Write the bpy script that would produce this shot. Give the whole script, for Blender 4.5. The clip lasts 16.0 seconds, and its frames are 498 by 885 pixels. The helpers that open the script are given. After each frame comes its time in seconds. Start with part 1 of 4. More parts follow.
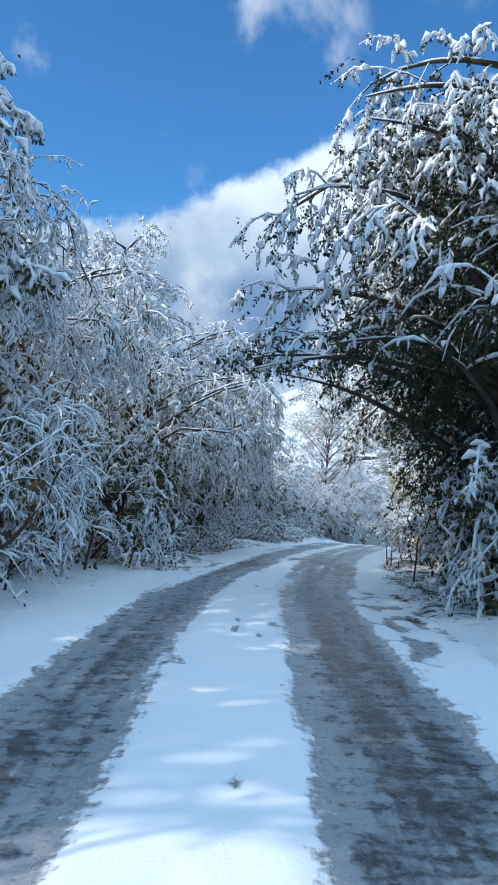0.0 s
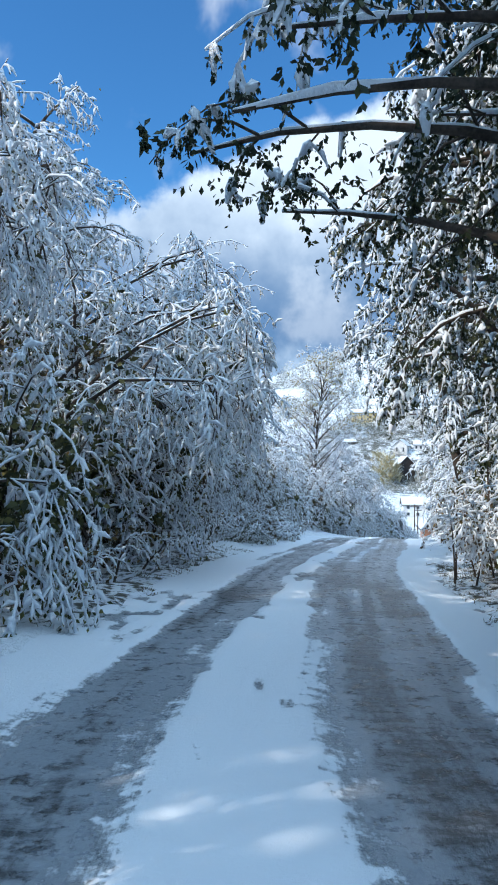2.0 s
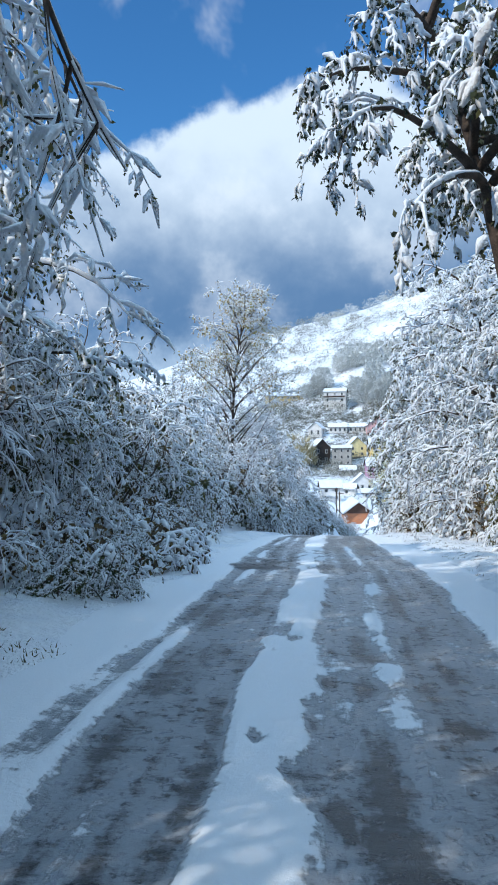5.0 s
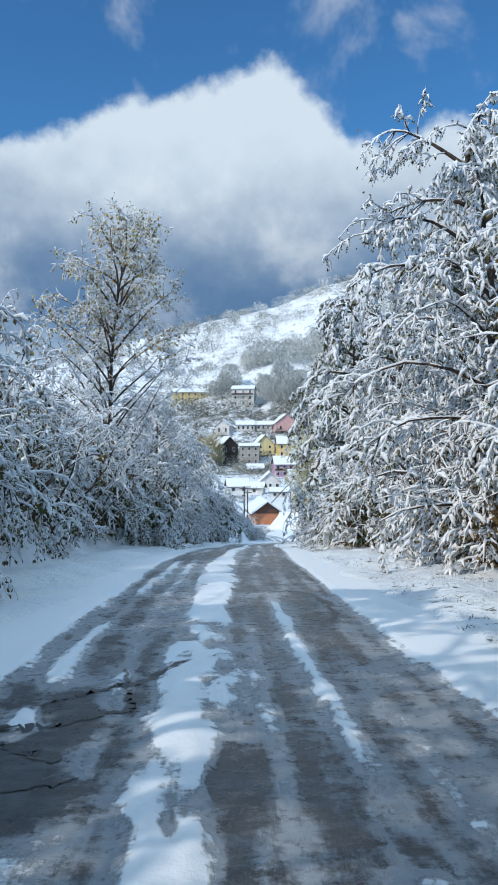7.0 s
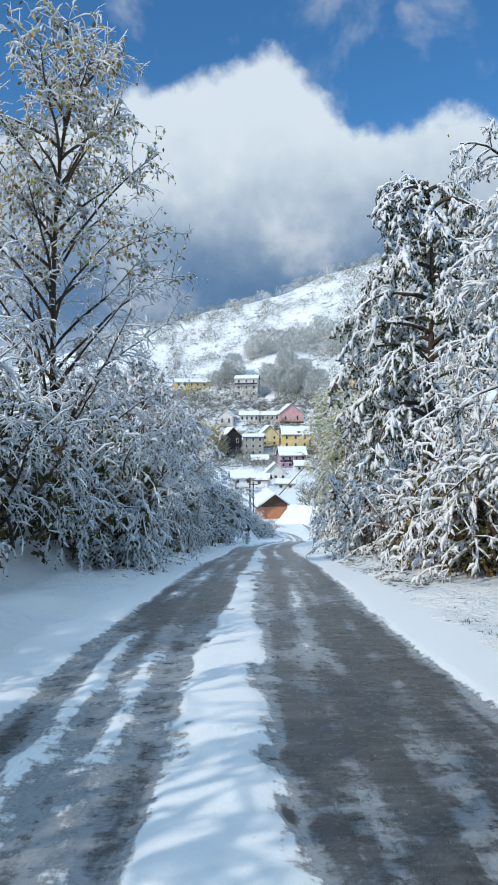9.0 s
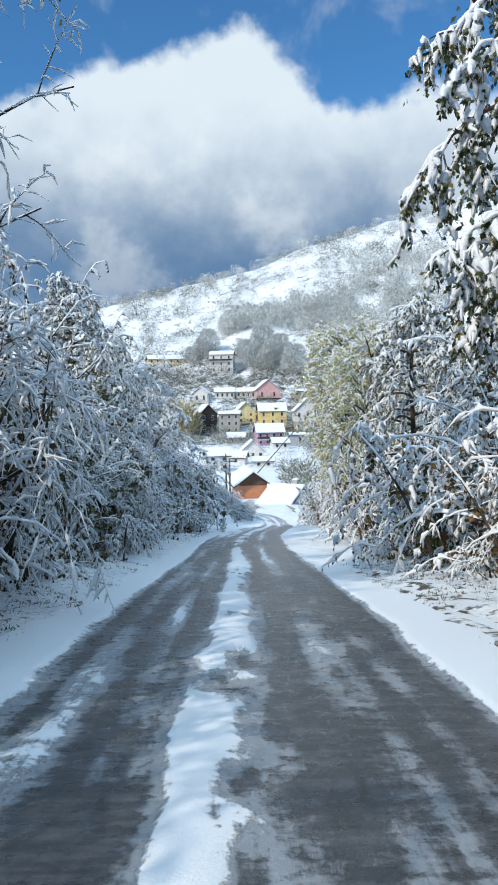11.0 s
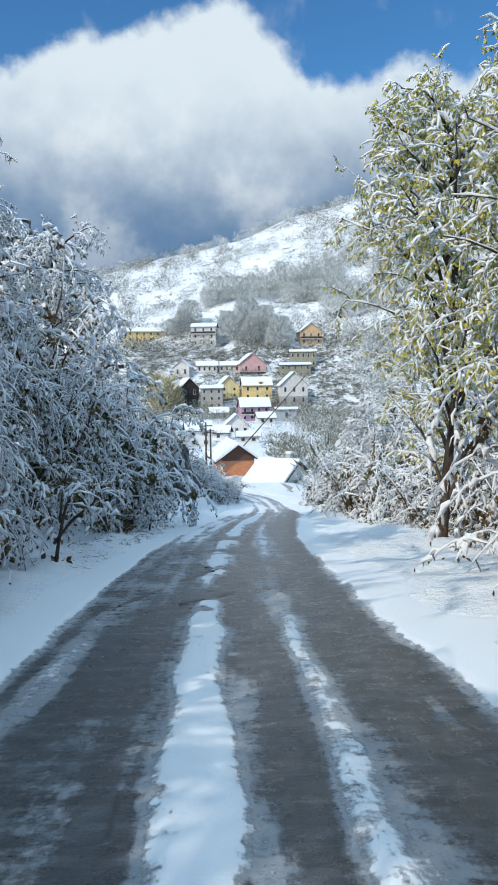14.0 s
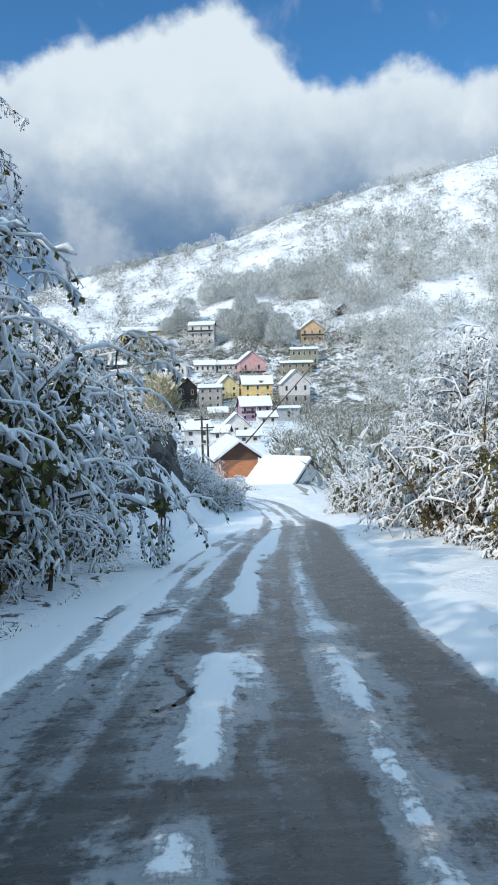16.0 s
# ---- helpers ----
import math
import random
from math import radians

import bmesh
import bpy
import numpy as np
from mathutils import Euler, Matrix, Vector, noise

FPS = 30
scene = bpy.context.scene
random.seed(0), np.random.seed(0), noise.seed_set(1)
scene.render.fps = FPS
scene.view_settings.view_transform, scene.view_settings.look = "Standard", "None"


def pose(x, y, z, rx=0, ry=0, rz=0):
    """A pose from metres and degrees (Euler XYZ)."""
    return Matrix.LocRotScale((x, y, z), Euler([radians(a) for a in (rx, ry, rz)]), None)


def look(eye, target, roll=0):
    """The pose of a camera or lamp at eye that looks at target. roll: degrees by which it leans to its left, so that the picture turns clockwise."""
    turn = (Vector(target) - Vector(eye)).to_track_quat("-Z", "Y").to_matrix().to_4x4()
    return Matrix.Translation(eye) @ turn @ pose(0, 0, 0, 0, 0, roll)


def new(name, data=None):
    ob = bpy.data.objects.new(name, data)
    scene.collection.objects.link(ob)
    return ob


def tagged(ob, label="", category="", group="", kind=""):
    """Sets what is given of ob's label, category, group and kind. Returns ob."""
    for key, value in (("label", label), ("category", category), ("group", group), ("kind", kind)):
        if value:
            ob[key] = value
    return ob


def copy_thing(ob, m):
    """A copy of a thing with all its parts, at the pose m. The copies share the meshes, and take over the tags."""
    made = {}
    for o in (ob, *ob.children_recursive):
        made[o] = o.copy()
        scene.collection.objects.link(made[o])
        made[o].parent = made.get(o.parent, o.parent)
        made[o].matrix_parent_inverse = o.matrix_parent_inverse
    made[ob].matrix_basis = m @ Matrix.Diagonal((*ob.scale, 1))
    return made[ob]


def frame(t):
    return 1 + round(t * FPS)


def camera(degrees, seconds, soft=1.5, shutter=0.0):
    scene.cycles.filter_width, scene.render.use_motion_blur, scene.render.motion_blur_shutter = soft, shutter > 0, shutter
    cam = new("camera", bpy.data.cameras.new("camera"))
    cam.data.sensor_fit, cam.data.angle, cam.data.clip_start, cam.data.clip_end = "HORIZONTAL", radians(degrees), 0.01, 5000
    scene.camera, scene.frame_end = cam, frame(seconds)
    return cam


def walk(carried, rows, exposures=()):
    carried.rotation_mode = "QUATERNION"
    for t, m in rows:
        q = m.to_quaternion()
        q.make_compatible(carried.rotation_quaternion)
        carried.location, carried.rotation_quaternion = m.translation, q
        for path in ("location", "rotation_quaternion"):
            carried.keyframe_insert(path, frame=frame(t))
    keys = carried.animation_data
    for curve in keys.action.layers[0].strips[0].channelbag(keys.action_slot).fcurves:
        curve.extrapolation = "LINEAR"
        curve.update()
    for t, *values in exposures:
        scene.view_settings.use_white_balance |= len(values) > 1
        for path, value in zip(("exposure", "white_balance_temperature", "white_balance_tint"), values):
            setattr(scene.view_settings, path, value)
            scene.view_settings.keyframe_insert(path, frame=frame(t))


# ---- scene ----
cam = camera(38.2, 16.0, soft=1.8)
PATH = [
    (0.0, 0.387, 0.006, 1.443, 91.200, -2.300, 2.500),
    (0.5, 0.291, 1.481, 1.364, 91.113, -1.963, 2.135),
    (1.0, 0.201, 3.133, 1.257, 90.955, -1.305, 1.687),
    (1.5, 0.143, 4.726, 1.151, 90.742, -0.772, 1.259),
    (2.0, 0.085, 6.552, 1.023, 90.449, -0.227, 0.800),
    (2.5, 0.059, 8.334, 0.927, 90.049, 0.161, 0.343),
    (3.0, 0.030, 10.247, 0.782, 89.714, 0.449, -0.429),
    (3.2, 0.034, 10.996, 0.723, 89.540, 0.421, -0.813),
    (5.3, 1.083, 19.523, 0.095, 89.305, 0.747, -7.325),
    (5.5, 1.228, 20.398, 0.018, 89.313, 0.620, -8.267),
    (6.0, 1.666, 22.629, -0.145, 89.326, 0.339, -10.621),
    (6.5, 2.168, 24.787, -0.322, 89.332, 0.179, -12.343),
    (7.0, 2.735, 27.146, -0.512, 89.159, 0.160, -13.377),
    (7.5, 3.230, 29.378, -0.709, 88.964, 0.169, -13.504),
    (8.0, 3.696, 31.891, -0.922, 88.752, 0.344, -13.110),
    (8.2, 3.876, 32.888, -1.017, 88.702, 0.491, -12.927),
    (10.3, 6.080, 43.196, -2.216, 87.686, 0.748, -14.233),
    (10.5, 6.359, 44.203, -2.338, 87.444, 0.893, -14.475),
    (11.0, 7.018, 46.809, -2.665, 86.877, 1.073, -15.061),
    (11.5, 7.657, 49.348, -3.028, 86.395, 1.087, -15.372),
    (12.0, 8.307, 51.961, -3.405, 85.939, 1.163, -15.602),
    (12.5, 8.957, 54.487, -3.795, 85.614, 1.115, -15.803),
    (13.0, 9.601, 57.074, -4.199, 85.386, 1.074, -16.100),
    (13.5, 10.301, 59.670, -4.613, 85.221, 1.001, -16.290),
    (14.0, 11.037, 62.451, -5.069, 85.210, 0.930, -16.395),
    (14.5, 11.715, 65.105, -5.506, 85.349, 0.762, -16.426),
    (15.0, 12.450, 67.935, -5.906, 85.401, 0.995, -16.450),
    (15.5, 13.156, 70.637, -6.300, 85.484, 1.258, -16.459),
    (16.0, 13.924, 73.525, -6.740, 85.429, 1.598, -16.467),
]
walk(cam, [(t, pose(x, y, z, rx, ry, rz)) for t, x, y, z, rx, ry, rz in PATH],
     exposures=[(0.0, 0.32, 6450, 10), (2.0, 0.34, 6320, 10), (3.2, 0.26, 6080, 10), (5.5, 0.05, 6350, 10), (8.0, -0.18, 6700, 10), (10.5, 0.05, 6850, 10), (14.0, -0.01, 6900, 10), (16.0, -0.01, 6900, 10)])

# ---- world, sun ----
SUN_ELEV, SUN_AZ = 38.0, 243.0      # degrees; azimuth clockwise from +y
SKY = (0.055, 0.120, 0.160)        # strength and white balance of the sky
OVERHEAD_FILL = (0.73, 1.13, 1.51, 1)   # bright broken cloud added above the view to lift the shade


class Nodes:
    """Short hand for building node trees."""

    def __init__(self, tree):
        self.t = tree
        tree.nodes.clear()

    def add(self, kind, **kw):
        n = self.t.nodes.new(kind)
        for k, v in kw.items():
            if k == "operation":
                n.operation = v
            elif k == "data_type":
                n.data_type = v
            elif k == "blend_type":
                n.blend_type = v
            elif k == "sky_type":
                n.sky_type = v
        return n

    def put(self, sock, v):
        if isinstance(v, bpy.types.NodeSocket):
            self.t.links.new(v, sock)
        else:
            sock.default_value = v

    def math(self, op, a, b=0.0, c=0.0, clamp=False):
        n = self.add("ShaderNodeMath", operation=op)
        n.use_clamp = clamp
        for i, v in enumerate((a, b, c)):
            self.put(n.inputs[i], v)
        return n.outputs[0]

    def step(self, v, lo, hi, to0=0.0, to1=1.0):
        n = self.add("ShaderNodeMapRange")
        n.interpolation_type = "SMOOTHSTEP"
        for i, x in enumerate((v, lo, hi, to0, to1)):
            self.put(n.inputs[i], x)
        return n.outputs[0]

    def mix(self, f, a, b):
        n = self.add("ShaderNodeMix", data_type="RGBA")
        self.put(n.inputs[0], f)
        for i, v in ((6, a), (7, b)):
            self.put(n.inputs[i], (*v, 1) if isinstance(v, tuple) and len(v) == 3 else v)
        return n.outputs[2]

    def noise(self, vec, scale, detail=4.0, rough=0.55, dist=0.0):
        n = self.add("ShaderNodeTexNoise")
        if vec is not None:
            self.put(n.inputs["Vector"], vec)
        n.inputs["Scale"].default_value = scale
        n.inputs["Detail"].default_value = detail
        n.inputs["Roughness"].default_value = rough
        n.inputs["Distortion"].default_value = dist
        return n.outputs[0]

    def ramp(self, f, stops):
        n = self.add("ShaderNodeValToRGB")
        el = n.color_ramp.elements
        while len(el) < len(stops):
            el.new(0.5)
        for e, (p, c) in zip(el, stops):
            e.position = p
            e.color = (c, c, c, 1) if not isinstance(c, tuple) else (*c, 1)
        self.put(n.inputs[0], f)
        return n.outputs[0]


world = bpy.data.worlds.new("world")
scene.world = world
world.use_nodes = True
N = Nodes(world.node_tree)
sky = N.add("ShaderNodeTexSky", sky_type="NISHITA")
sky.sun_disc = False
sky.sun_elevation, sky.sun_rotation = radians(SUN_ELEV), radians(SUN_AZ)
sky.altitude, sky.air_density, sky.dust_density, sky.ozone_density = 900, 1.0, 0.3, 2.5
co = N.add("ShaderNodeTexCoord").outputs["Generated"]
sep = N.add("ShaderNodeSeparateXYZ")
N.put(sep.inputs[0], co)
az = N.math("MULTIPLY", N.math("ARCTAN2", sep.outputs[0], sep.outputs[1]), 57.2958)
el = N.math("MULTIPLY", N.math("ARCSINE", sep.outputs[2]), 57.2958)
big = N.math("SUBTRACT", N.noise(co, 9.0, 5.0, 0.55), 0.5)
fine = N.math("SUBTRACT", N.noise(co, 26.0, 4.0, 0.6), 0.5)
# the top edge of the long cumulus bank, as elevation over azimuth (-25 .. 50 degrees)
EDGE = [(-25, 17), (-11, 18.2), (-5.5, 21.2), (-1, 22.6), (2.5, 24.8), (9, 25.3), (13, 26.8), (16, 27.2),
        (18.6, 24.8), (21.5, 21.8), (25, 22), (29, 22.6), (33, 21.3), (38, 22.5), (50, 18)]
edge = N.ramp(N.math("MULTIPLY_ADD", az, 1 / 75, 25 / 75), [((a + 25) / 75, e / 40) for a, e in EDGE])
depth = N.math("SUBTRACT", N.math("MULTIPLY", edge, 40.0), el)
depth = N.math("ADD", depth, N.math("MULTIPLY", big, 4.0))
depth = N.math("ADD", depth, N.math("MULTIPLY", fine, 2.4))
bank = N.step(depth, -0.35, 1.2)
# thin high wisps
wn = N.noise(co, 5.5, 5.0, 0.55, 0.3)
wisp = N.math("MULTIPLY", N.step(wn, 0.53, 0.72), 0.55)
# broken cloud overhead, added out of view to brighten shaded snow
fill_veil = N.math("MULTIPLY", N.step(N.math("ADD", el, N.math("MULTIPLY", big, 30.0)), 34.0, 52.0), N.step(N.noise(co, 3.0, 5.0, 0.6), 0.30, 0.50))
# the bank is bright at its crown and slate grey underneath
shade = N.step(N.math("ADD", el, N.math("MULTIPLY", big, 12.0)), 9.5, 22.5)
low = N.step(N.math("ADD", el, N.math("MULTIPLY", fine, 5.0)), 3.0, 9.5)
cl = N.mix(shade, (0.115, 0.23, 0.42), (0.70, 0.83, 0.96))
cl = N.mix(low, (0.50, 0.66, 0.84), cl)
cl = N.mix(N.math("MULTIPLY", N.step(big, 0.02, 0.2), 0.24), cl, (0.87, 0.93, 0.99))
sc = N.add("ShaderNodeVectorMath", operation="MULTIPLY")
N.put(sc.inputs[0], sky.outputs[0])
sc.inputs[1].default_value = SKY
tot = N.mix(wisp, sc.outputs[0], (0.80, 0.87, 0.95))
tot = N.mix(fill_veil, tot, OVERHEAD_FILL)
tot = N.mix(bank, tot, cl)
bg = N.add("ShaderNodeBackground")
N.put(bg.inputs[0], tot)
bg.inputs[1].default_value = 1.0
wo = N.add("ShaderNodeOutputWorld")
N.put(wo.inputs[0], bg.outputs[0])

sun = new("sun", bpy.data.lights.new("sun", "SUN"))
sun.data.energy, sun.data.angle, sun.data.color = 2.75, radians(0.6), (1.0, 0.93, 0.82)
_d = Vector((math.sin(radians(SUN_AZ)) * math.cos(radians(SUN_ELEV)), math.cos(radians(SUN_AZ)) * math.cos(radians(SUN_ELEV)), math.sin(radians(SUN_ELEV))))
sun.matrix_world = look(_d * 300, (0, 0, 0))


# ---- materials ----
def material(name, rough=0.7, spec=0.3):
    m = bpy.data.materials.new(name)
    m.use_nodes = True
    n = Nodes(m.node_tree)
    p = n.add("ShaderNodeBsdfPrincipled")
    p.inputs["Roughness"].default_value = rough
    p.inputs["Specular IOR Level"].default_value = spec
    o = n.add("ShaderNodeOutputMaterial")
    n.put(o.inputs[0], p.outputs[0])
    return m, n, p


def bump(n, p, height, strength, dist):
    b = n.add("ShaderNodeBump")
    b.inputs["Strength"].default_value = strength
    b.inputs["Distance"].default_value = dist
    n.put(b.inputs["Height"], height)
    n.put(p.inputs["Normal"], b.outputs[0])


def mottled(name, a, b, scale, rough=0.7, spec=0.3, bumpy=0.3, dist=0.01, fine=60.0):
    m, n, p = material(name, rough, spec)
    pos = n.add("ShaderNodeNewGeometry").outputs["Position"]
    f = n.math("ADD", n.math("MULTIPLY", n.noise(pos, scale), 0.6), n.math("MULTIPLY", n.noise(pos, fine, 3.0), 0.4))
    n.put(p.inputs["Base Color"], n.mix(n.step(f, 0.35, 0.65), a, b))
    bump(n, p, n.noise(pos, fine, 4.0), bumpy, dist)
    return m


SNOW = mottled("snow", (0.78, 0.82, 0.88), (0.86, 0.88, 0.90), 0.9, 0.62, 0.3, 0.5, 0.03, 22.0)


def snowfield():
    """Lying snow; where the attribute says so, dead grass shows through in patches."""
    m, n, p = material("snowfield", 0.62, 0.3)
    pos = n.add("ShaderNodeNewGeometry").outputs["Position"]
    at = n.add("ShaderNodeAttribute")
    at.attribute_name = "bare"
    soft, fine, clod = n.noise(pos, 0.9), n.noise(pos, 22.0, 5.0, 0.65), n.noise(pos, 7.0, 4.0, 0.6)
    white = n.mix(n.step(soft, 0.35, 0.65), (0.78, 0.82, 0.88), (0.86, 0.88, 0.90))
    wide = n.math("ADD", n.math("MULTIPLY", n.noise(pos, 0.16, 6.0, 0.7), 0.6), n.math("MULTIPLY", n.noise(pos, 0.6, 5.0, 0.7), 0.4))
    near = n.math("ADD", n.math("MULTIPLY", clod, 0.75), n.math("MULTIPLY", fine, 0.25))
    sel = n.add("ShaderNodeAttribute")
    sel.attribute_name = "far"
    pat = n.add("ShaderNodeMix", data_type="FLOAT")
    n.put(pat.inputs[0], sel.outputs["Fac"])
    n.put(pat.inputs[2], near)
    n.put(pat.inputs[3], wide)
    f = n.step(n.math("ADD", pat.outputs[0], at.outputs["Fac"]), 0.56, 0.66)
    earth = n.mix(fine, (0.035, 0.034, 0.030), (0.15, 0.14, 0.11))
    n.put(p.inputs["Base Color"], n.mix(f, white, earth))
    h = n.math("SUBTRACT", n.math("ADD", n.math("MULTIPLY", clod, 0.9), n.math("MULTIPLY", fine, 0.35)), n.math("MULTIPLY", f, 0.5))
    bump(n, p, h, 0.9, 0.10)
    return m


SNOWFIELD = snowfield()
TWIG_SNOW = mottled("snow_on_twigs", (0.80, 0.83, 0.87), (0.88, 0.89, 0.90), 3.0, 0.65, 0.25, 0.7, 0.03, 28.0)
BARK = mottled("bark", (0.045, 0.035, 0.028), (0.12, 0.09, 0.07), 3.0, 0.9, 0.15, 0.6, 0.01, 40.0)
ROCK = mottled("wet_rock", (0.025, 0.026, 0.028), (0.09, 0.085, 0.08), 0.8, 0.55, 0.4, 0.8, 0.06, 6.0)


def leafy(name, a, b, c):
    m, n, p = material(name, 0.6, 0.3)
    r = n.add("ShaderNodeNewGeometry").outputs["Random Per Island"]
    n.put(p.inputs["Base Color"], n.ramp(r, [(0.0, a), (0.55, b), (1.0, c)]))
    return m


LEAF_GREEN = leafy("green_leaf", (0.028, 0.042, 0.018), (0.06, 0.075, 0.024), (0.14, 0.12, 0.035))
# green leaf again, with the crown's shade put into a darker colour
LEAF_SHADED = leafy("shaded_green_leaf", (0.016, 0.024, 0.014), (0.035, 0.045, 0.020), (0.085, 0.085, 0.030))
LEAF_OLIVE = leafy("olive_leaf", (0.045, 0.05, 0.025), (0.10, 0.10, 0.035), (0.20, 0.17, 0.05))
LEAF_YELLOW = leafy("yellow_leaf", (0.26, 0.28, 0.07), (0.50, 0.50, 0.14), (0.66, 0.50, 0.10))
LEAF_ASH = leafy("withered_leaf", (0.20, 0.13, 0.05), (0.40, 0.28, 0.08), (0.46, 0.42, 0.12))
LEAF_BROWN = leafy("brown_leaf", (0.06, 0.035, 0.018), (0.12, 0.075, 0.03), (0.22, 0.15, 0.05))
GRASS = leafy("dry_grass", (0.10, 0.085, 0.045), (0.17, 0.14, 0.07), (0.06, 0.06, 0.03))
FROST = leafy("frosted_wood", (0.33, 0.34, 0.31), (0.66, 0.68, 0.66), (0.86, 0.88, 0.88))
GOLD = leafy("golden_twigs", (0.30, 0.24, 0.10), (0.52, 0.46, 0.28), (0.80, 0.80, 0.76))
SCRUB = leafy("snowy_scrub", (0.065, 0.065, 0.045), (0.24, 0.24, 0.19), (0.72, 0.75, 0.75))


def asphalt():
    m, n, p = material("wet_asphalt", 0.4, 0.45)
    pos = n.add("ShaderNodeNewGeometry").outputs["Position"]
    at = n.add("ShaderNodeAttribute")
    at.attribute_name = "slush"
    uv = n.add("ShaderNodeUVMap")
    mp = n.add("ShaderNodeMapping")
    mp.inputs["Scale"].default_value = (5.0, 0.7, 1.0)
    n.put(mp.inputs[0], uv.outputs[0])
    mq = n.add("ShaderNodeMapping")
    mq.inputs["Scale"].default_value = (1.0, 3.0, 1.0)
    n.put(mq.inputs[0], uv.outputs[0])
    long = n.noise(mp.outputs[0], 2.0, 7.0, 0.7)
    cross = n.noise(mq.outputs[0], 2.6, 6.0, 0.7)
    fine = n.noise(pos, 9.0, 7.0, 0.68)
    clod = n.noise(pos, 30.0, 5.0, 0.7)
    grit = n.noise(pos, 190.0, 2.0, 0.5)
    base = n.mix(grit, (0.018, 0.020, 0.023), (0.064, 0.068, 0.074))
    base = n.mix(n.step(cross, 0.44, 0.62), base, (0.092, 0.098, 0.106))
    base = n.mix(n.step(long, 0.50, 0.62), base, (0.030, 0.032, 0.034))
    mr = n.add("ShaderNodeMapping")
    mr.inputs["Scale"].default_value = (0.9, 8.0, 1.0)
    n.put(mr.inputs[0], uv.outputs[0])
    streak = n.noise(mr.outputs[0], 2.2, 6.0, 0.72)
    base = n.mix(n.math("MULTIPLY", n.step(streak, 0.52, 0.66), 0.35), base, (0.135, 0.142, 0.150))
    base = n.mix(n.math("MULTIPLY", n.step(streak, 0.46, 0.34), 0.4), base, (0.014, 0.015, 0.016))
    f = n.math("ADD", n.math("MULTIPLY", n.math("SUBTRACT", long, 0.5), 0.75), n.math("MULTIPLY", n.math("SUBTRACT", fine, 0.5), 0.75))
    f = n.math("ADD", f, n.math("MULTIPLY", n.math("SUBTRACT", cross, 0.5), 0.5))
    f = n.math("ADD", f, n.math("MULTIPLY", n.math("SUBTRACT", clod, 0.5), 0.4))
    f = n.math("ADD", f, at.outputs["Fac"])
    grey = n.step(f, 0.22, 0.50)
    white = n.step(f, 0.60, 0.80)
    slush_c = n.mix(clod, (0.20, 0.22, 0.25), (0.36, 0.39, 0.43))
    n.put(p.inputs["Base Color"], n.mix(white, n.mix(grey, base, slush_c), (0.82, 0.85, 0.89)))
    n.put(p.inputs["Roughness"], n.math("ADD", n.math("MULTIPLY", white, 0.25), n.math("MULTIPLY_ADD", fine, 0.36, 0.12)))
    h = n.math("ADD", n.math("MULTIPLY", grit, 0.10), n.math("MULTIPLY", white, 0.9))
    h = n.math("ADD", n.math("ADD", h, n.math("MULTIPLY", grey, 0.35)), n.math("MULTIPLY", clod, 0.4))
    bump(n, p, h, 0.8, 0.02)
    return m


ASPHALT = asphalt()

# ---- the road's line: stations along it, metres to its right, height over it ----
_p = np.array([r[1:4] for r in PATH])
_p[:, 2] -= 1.3
_d0 = (_p[2] - _p[0]) / np.linalg.norm((_p[2] - _p[0])[:2])
_d1 = (_p[-1] - _p[-5]) / np.linalg.norm((_p[-1] - _p[-5])[:2])
LINE = np.vstack([_p[0] - _d0 * 60, _p, _p[-1] + _d1 * 40, _p[-1] + _d1 * 1400])
STN = np.r_[0, np.cumsum(np.linalg.norm(np.diff(LINE[:, :2], axis=0), axis=1))] - 60
_q = np.linspace(-60, 1300, 5441)
_xy = np.stack([np.interp(_q, STN, LINE[:, i]) for i in (0, 1)], 1)
_k = np.exp(-np.linspace(-2, 2, 17) ** 2)
_k /= _k.sum()
_pad = np.vstack([_xy[:1]] * 8 + [_xy] + [_xy[-1:]] * 8)
_xy = np.stack([np.convolve(_pad[:, i], _k, "valid") for i in (0, 1)], 1)
_xy[:9], _xy[-9:] = _xy[9] + (np.arange(9) - 9)[:, None] * (_xy[10] - _xy[9]), _xy[-10] + (np.arange(9) + 1)[:, None] * (_xy[-10] - _xy[-11])
_tan = np.gradient(_xy, axis=0)
_tan /= np.linalg.norm(_tan, axis=1)[:, None]
_zs = np.interp(_q, STN, LINE[:, 2])
_end = _zs[np.searchsorted(_q, 79.0)]
PROFILE_S = [79, 115, 130, 150, 200, 260, 360, 1300]
PROFILE_Z = [_end, _end - 5.4, -15.0, -17.0, -20.0, -21.0, -19.0, -19.0]
_zs = np.where(_q > 79, np.interp(_q, PROFILE_S, PROFILE_Z), _zs)
_zs = np.convolve(np.r_[[_zs[0]] * 12, _zs, [_zs[-1]] * 12], np.ones(25) / 25, "valid")


def xy(s, lat):
    """World x, y of stations and offsets (arrays)."""
    x, y, tx, ty = (np.interp(s, _q, a) for a in (_xy[:, 0], _xy[:, 1], _tan[:, 0], _tan[:, 1]))
    return x + ty * lat, y - tx * lat


def smooth(e0, e1, v):
    t = np.clip((v - e0) / (e1 - e0), 0, 1)
    return t * t * (3 - 2 * t)


